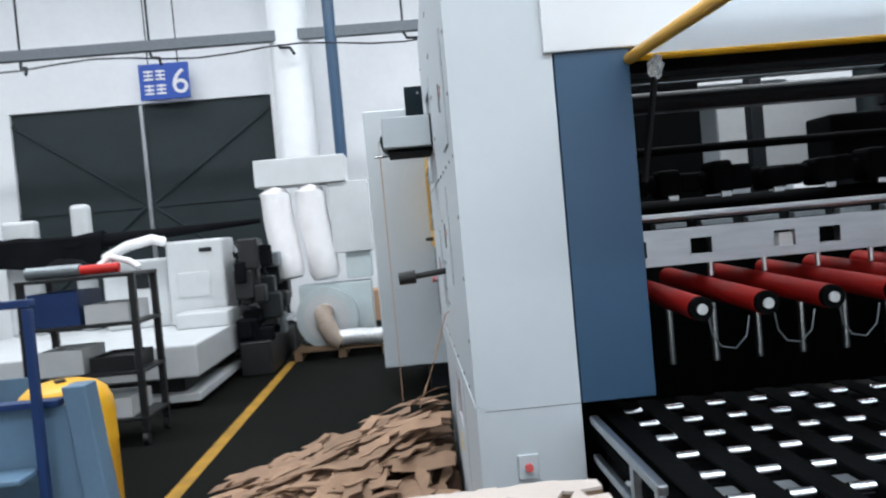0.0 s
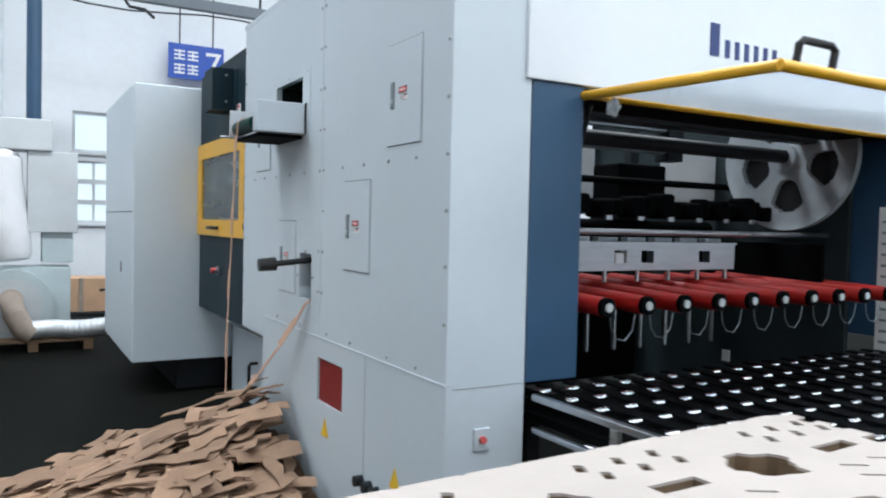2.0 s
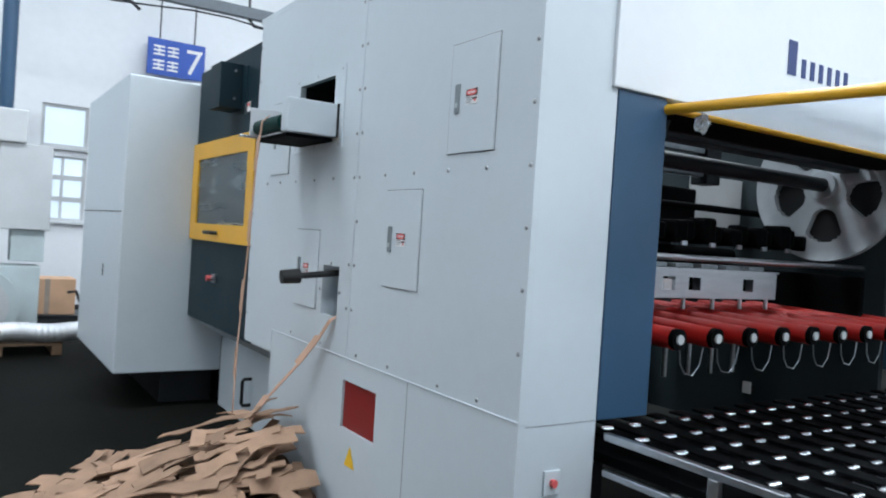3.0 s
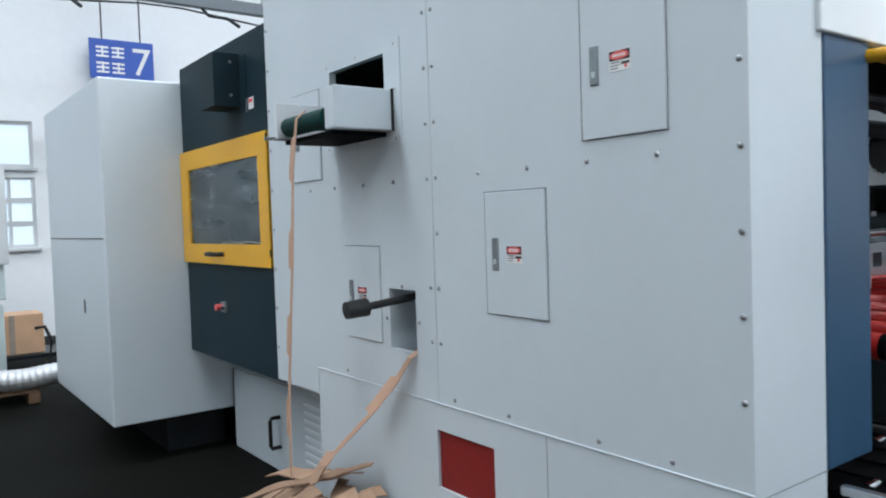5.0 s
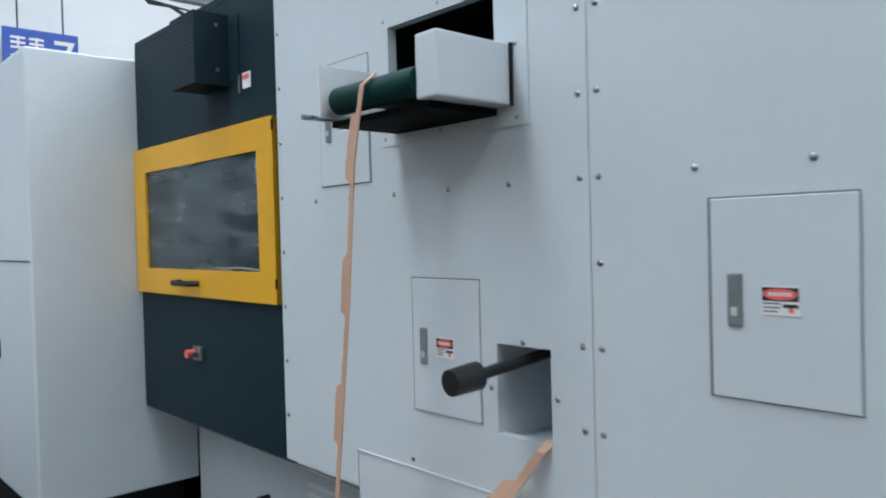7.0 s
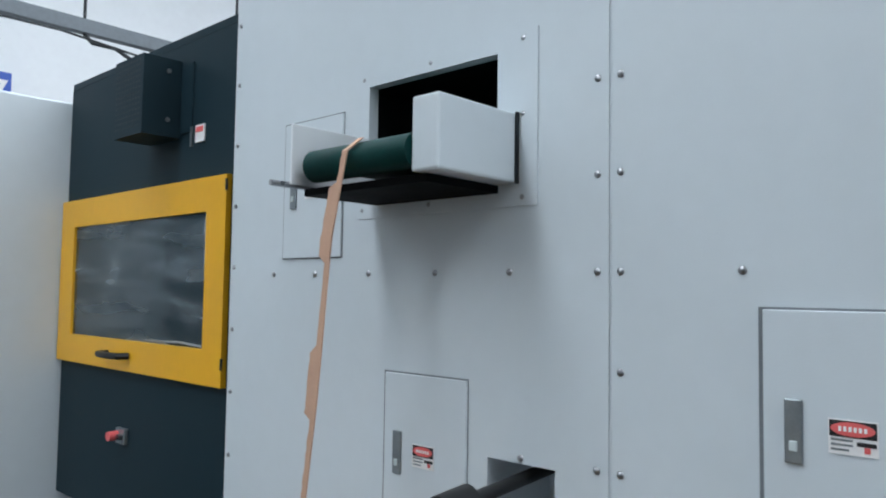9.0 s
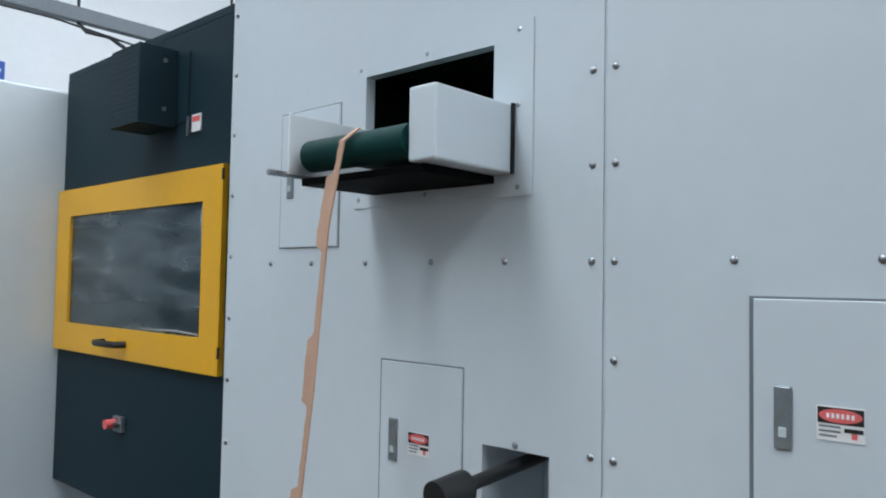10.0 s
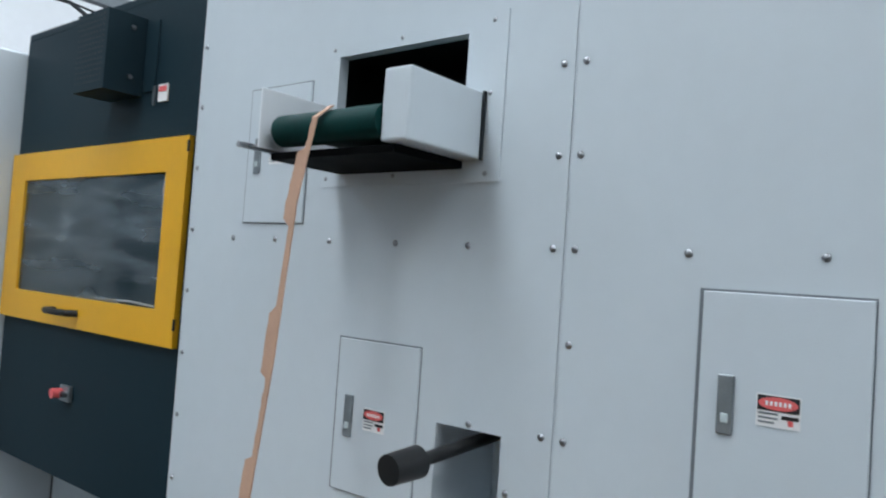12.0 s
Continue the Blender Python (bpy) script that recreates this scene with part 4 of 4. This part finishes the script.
for k in range(3):
    part("bearer", B(-1.75 + k * 0.55, -1.65 + k * 0.55, 6.95, 8.0, 0.0, 0.098, 0.003), "wood", pal)
cb = thing("cardboard_box", "brown cardboard box on a low dark rack", "box")
part("carton", B(-0.87, -0.2, 8.9, 9.4, 0.2, 0.66, 0.008), "carton", cb)
part("tape", B(-0.56, -0.5, 8.895, 8.899, 0.2, 0.66), "brown", cb)
lr = thing("low_rack", "low dark steel rack under the carton", "rack")
part("shelf", B(-1.0, 0.1, 8.8, 9.5, 0.15, 0.197, 0.006), "dark", lr)
for x in (-0.86, 0.06):
    part("leg", B(x - 0.02, x + 0.02, 8.82, 8.86, 0, 0.149), "dark", lr)
part("cable", T([(-0.3, 8.8, 0.5), (-0.22, 8.7, 0.52), (-0.16, 8.66, 0.35), (-0.2, 8.66, 0.1), (-0.3, 8.64, 0.02)], 0.02, 8), "black", lr)

# ---- left aisle: white machine, parts rack, bin ----
wm = thing("white_machine", "white gluing machine with long bed", "machine")
part("bed", B(-5.2, -2.3, 4.75, 7.2, 0.3, 0.62, 0.02), "whitepaint", wm)
part("skid", B(-4.6, -2.32, 4.8, 7.2, 0.06, 0.14, 0.01), "whitepaint", wm)
part("foot", B(-4.5, -2.5, 4.95, 7.1, 0.0, 0.3), "dark", wm)
hc = part("head_cabinet", B(-3.1, -2.42, 6.6, 7.2, 0.62, 1.63, 0.03), "whitepaint", wm)
part("vent", B(-2.7, -2.55, 6.594, 6.6, 1.48, 1.53), "dark", hc)
part("drawer", B(-2.98, -2.6, 6.585, 6.6, 0.95, 1.25, 0.006), "whitepaint", hc)
part("side_column", B(-4.36, -4.14, 7.02, 7.2, 0.62, 2.2, 0.05), "whitepaint", wm)
part("side_column", B(-5.2, -4.8, 7.02, 7.2, 0.62, 2.05, 0.04), "whitepaint", wm)
part("control_window", B(-3.6, -3.35, 6.694, 6.7, 1.1, 1.3), "dark", wm)
part("side_column", B(-3.9, -3.12, 6.7, 7.2, 0.62, 1.45, 0.03), "whitepaint", wm)
part("carriage", B(-2.9, -2.3, 6.1, 6.58, 0.62, 0.8, 0.02), "whitepaint", wm)
part("hose", T([(-3.8, 6.6, 1.5), (-3.5, 6.5, 1.62), (-3.2, 6.5, 1.68), (-3.1, 6.6, 1.64)], 0.06, 10), "cloth", wm, smooth=True)
sh = thing("covered_roll", "long roll under black cloth across the aisle machines", "roll")
part("cloth_roll", T([(-9.0 + k * 0.34, 6.9, 1.72 + 0.03 * math.sin(k * 1.7)) for k in range(16)], lambda s: 0.11 + 0.02 * math.sin(s * 21), 12), "tarp", sh, smooth=True)
bm = bmesh.new()
rows = [[bm.verts.new((-9.0 + 5.1 * i / 40, 6.78 + 0.05 * math.sin(i * 0.9) * j / 4, 1.78 - 0.36 * j / 4 - 0.06 * math.sin(i * 0.37) * j / 4)) for i in range(41)] for j in range(5)]
for a, b in zip(rows, rows[1:]):
    for i in range(40):
        bm.faces.new((a[i], a[i + 1], b[i + 1], b[i]))
r = bmesh.ops.extrude_face_region(bm, geom=bm.faces[:])
bmesh.ops.translate(bm, vec=(0, 0.006, 0), verts=[g for g in r["geom"] if isinstance(g, bmesh.types.BMVert)])
part("drape", bm, "tarp", sh, "black cloth drape", True)
part("spindle", R((-3.95, 6.9, 1.72), (-2.0, 6.9, 1.8), 0.085, 12, 0.03), "tarp", sh)
for x in (-8.6, -5.5):
    part("stand", B(x - 0.06, x + 0.06, 6.84, 6.96, 0, 1.6), "dark", sh)
rk = thing("parts_rack", "black steel shelf trolley holding machine parts", "rack")
for x in (-3.27, -2.4):
    for y in (3.55, 4.05):
        part("post", B(x - 0.025, x + 0.025, y - 0.025, y + 0.025, 0.1, 1.38), "black", rk)
        part("caster", R((x - 0.02, y, 0.05), (x + 0.02, y, 0.05), 0.05, 14), "black", rk, smooth=True)
for z in (0.2, 0.575, 0.97, 1.355):
    part("shelf", B(-3.3, -2.37, 3.52, 4.08, z, z + 0.028, 0.004), "black", rk)
cy = thing("cylinder_tool", "grey pneumatic cylinder with red grip lying on rack", "tool")
part("barrel", R((-3.28, 3.7, 1.435), (-2.85, 3.7, 1.435), 0.05, 16), "latch", cy, smooth=True)
part("grip", R((-2.85, 3.7, 1.43), (-2.55, 3.72, 1.43), 0.04, 12), "red", cy, smooth=True)
part("hose", T([(-2.75, 3.75, 1.43), (-2.65, 3.8, 1.52), (-2.5, 3.82, 1.47), (-2.42, 3.8, 1.41)], 0.028, 10), "cloth", cy, smooth=True)
for x0, x1, z, h, m_, lab_ in ((-3.24, -2.84, 0.999, 0.27, "blue", "dark blue plastic crate on the rack shelf"), (-2.8, -2.45, 0.999, 0.15, "whitepaint", "white plastic crate on the rack shelf"), (-3.2, -2.85, 0.604, 0.2, "whitepaint", "white plastic crate on the rack shelf"),
                           (-2.8, -2.45, 0.604, 0.12, "black", "black tray of small parts on rack"), (-3.2, -2.5, 0.229, 0.16, "whitepaint", "white plastic crate on the low shelf")):
    bx = thing("parts_crate", lab_, "crate", group="crates on the rack")
    part("crate_wall", plate(x0, x1, 3.57, 4.02, [(x0 + 0.02, x1 - 0.02, 3.59, 4.0)], h, lambda u, v, w: (u, v, z + 0.001 + w)), m_, bx)
    part("contents", B(x0 + 0.02, x1 - 0.02, 3.59, 4.0, z + 0.001, z + h * 0.8), m_, bx)
bt = thing("tool_bag", "dark cloth bag slumped on the rack top", "bag")
bm = bmesh.new()
bmesh.ops.create_icosphere(bm, subdivisions=3, radius=1)
for v in bm.verts:
    v.co = Vector((-3.05 + v.co.x * 0.2, 3.9 + v.co.y * 0.12, 1.44 + max(-0.055, v.co.z * 0.09 + 0.03 * noise.noise(v.co * 2.5))))
part("cloth_body", bm, "tarp", bt, smooth=True)
mo = thing("motor_unit", "dark cluttered motor and gearbox with cables", "motor")
rs = random.Random(7)
for k in range(40):
    x, y, z = rs.uniform(-2.75, -1.95), rs.uniform(7.3, 8.0), rs.uniform(0.3, 1.5)
    w_, h_ = rs.uniform(0.07, 0.17), rs.uniform(0.06, 0.17)
    part("casting", B(x - w_, x + w_, y - 0.14, y + 0.14, max(0, z - h_ - 0.05), z + h_, 0.03), ("dark", "black", "dark", "black", "latch", "dark", "whitepaint")[k % 7], mo)
part("plinth", B(-2.7, -1.9, 7.3, 8.1, 0, 0.35, 0.02), "dark", mo)
part("plinth", B(-2.24, -1.88, 6.2, 7.25, 0, 0.4, 0.02), "black", mo)
for k in range(34):
    x, y, z = rs.uniform(-2.2, -1.9), rs.uniform(6.25, 7.2), rs.uniform(0.35, 1.45)
    w_, h_ = rs.uniform(0.05, 0.13), rs.uniform(0.05, 0.16)
    part("casting", B(x - w_, x + w_, y - 0.1, y + 0.1, z - h_ - 0.05, z + h_, 0.025), ("tarp", "black", "dark", "tarp", "latch", "tarp")[k % 6], mo)
for k in range(7):
    x = rs.uniform(-2.55, -2.0)
    part("cable", T([(x, 7.25, 1.4), (x + rs.uniform(-0.1, 0.15), 7.18, 1.15 + rs.uniform(-0.1, 0.1)), (x - 0.05, 7.15, 0.85), (x + rs.uniform(-0.15, 0.1), 7.2, 0.4)], 0.012, 8), "black", mo, smooth=True)
for k in range(4):
    x, z = rs.uniform(-2.5, -2.0), rs.uniform(0.9, 1.55)
    part("handwheel", R((x, 7.1, z), (x, 7.14, z), 0.09, 18), "steel" if k % 2 else "black", mo, smooth=True)
part("work_table", B(-2.15, -1.75, 7.05, 7.6, 0.52, 0.56, 0.005), "whitepaint", mo)
bn = thing("steel_bin", "pale blue sheet steel waste bin with leaning corner post", "bin")


def lean(bm):
    """Splay outward toward the floor."""
    for v in bm.verts:
        v.co.x += (0.93 - v.co.z) * 0.1
    return bm


part("corner_post", lean(B(-1.87, -1.76, 1.08, 1.22, 0.0, 0.93, 0.008)), "bin", bn)
part("front_sheet", lean(plate(-3.1, -1.88, 0.04, 0.84, [], 0.02, lambda u, v, w: (u, 1.11 + w, v))), "bin", bn)
part("back_sheet", lean(plate(-3.1, -2.5, 0.04, 0.84, [], 0.02, lambda u, v, w: (u, 2.1 + w, v))), "bin", bn)
part("floor_sheet", B(-3.0, -2.5, 1.2, 2.09, 0.01, 0.03), "bin", bn)
part("rim", lean(B(-3.1, -1.89, 1.07, 1.15, 0.842, 0.875, 0.006)), "blue", bn, "dark blue folded rim")
part("upright", B(-1.975, -1.935, 1.0, 1.04, 0.0, 1.32, 0.005), "blue", bn, "dark blue steel upright")
part("upright", B(-2.9, -2.84, 1.0, 1.055, 0.0, 1.32, 0.006), "blue", bn, "dark blue steel upright")
part("cross_bar", B(-2.9, -1.93, 1.0, 1.05, 1.322, 1.36, 0.006), "blue", bn, "dark blue steel cross bar")
part("lower_tray", B(-2.6, -1.98, 0.85, 1.06, 0.55, 0.575, 0.006), "bin", bn)
yb = thing("yellow_drum", "yellow plastic drum with rounded shoulder standing in the bin", "drum")
bm = bmesh.new()
prof = [(0.0, 1.0), (0.1, 0.995), (0.165, 0.975), (0.215, 0.93), (0.242, 0.86), (0.248, 0.8), (0.248, 0.62), (0.253, 0.6), (0.248, 0.58), (0.248, 0.02), (0.24, 0.0), (0.0, 0.0)]
rings = [[bm.verts.new((-2.11 + r_ * math.cos(k * math.tau / 36), 1.62 + r_ * math.sin(k * math.tau / 36), z_ * 0.88)) for k in range(36)] for r_, z_ in prof]
for a, b in zip(rings, rings[1:]):
    for k in range(36):
        bm.faces.new((a[k], b[k], b[(k + 1) % 36], a[(k + 1) % 36]))
bmesh.ops.remove_doubles(bm, verts=bm.verts[:], dist=0.0005)
bmesh.ops.recalc_face_normals(bm, faces=bm.faces[:])
part("shell", bm, "yellow", yb, smooth=True)
part("bung", R((-2.1, 1.57, 0.86), (-2.1, 1.57, 0.89), 0.03, 14), "black", yb, smooth=True)
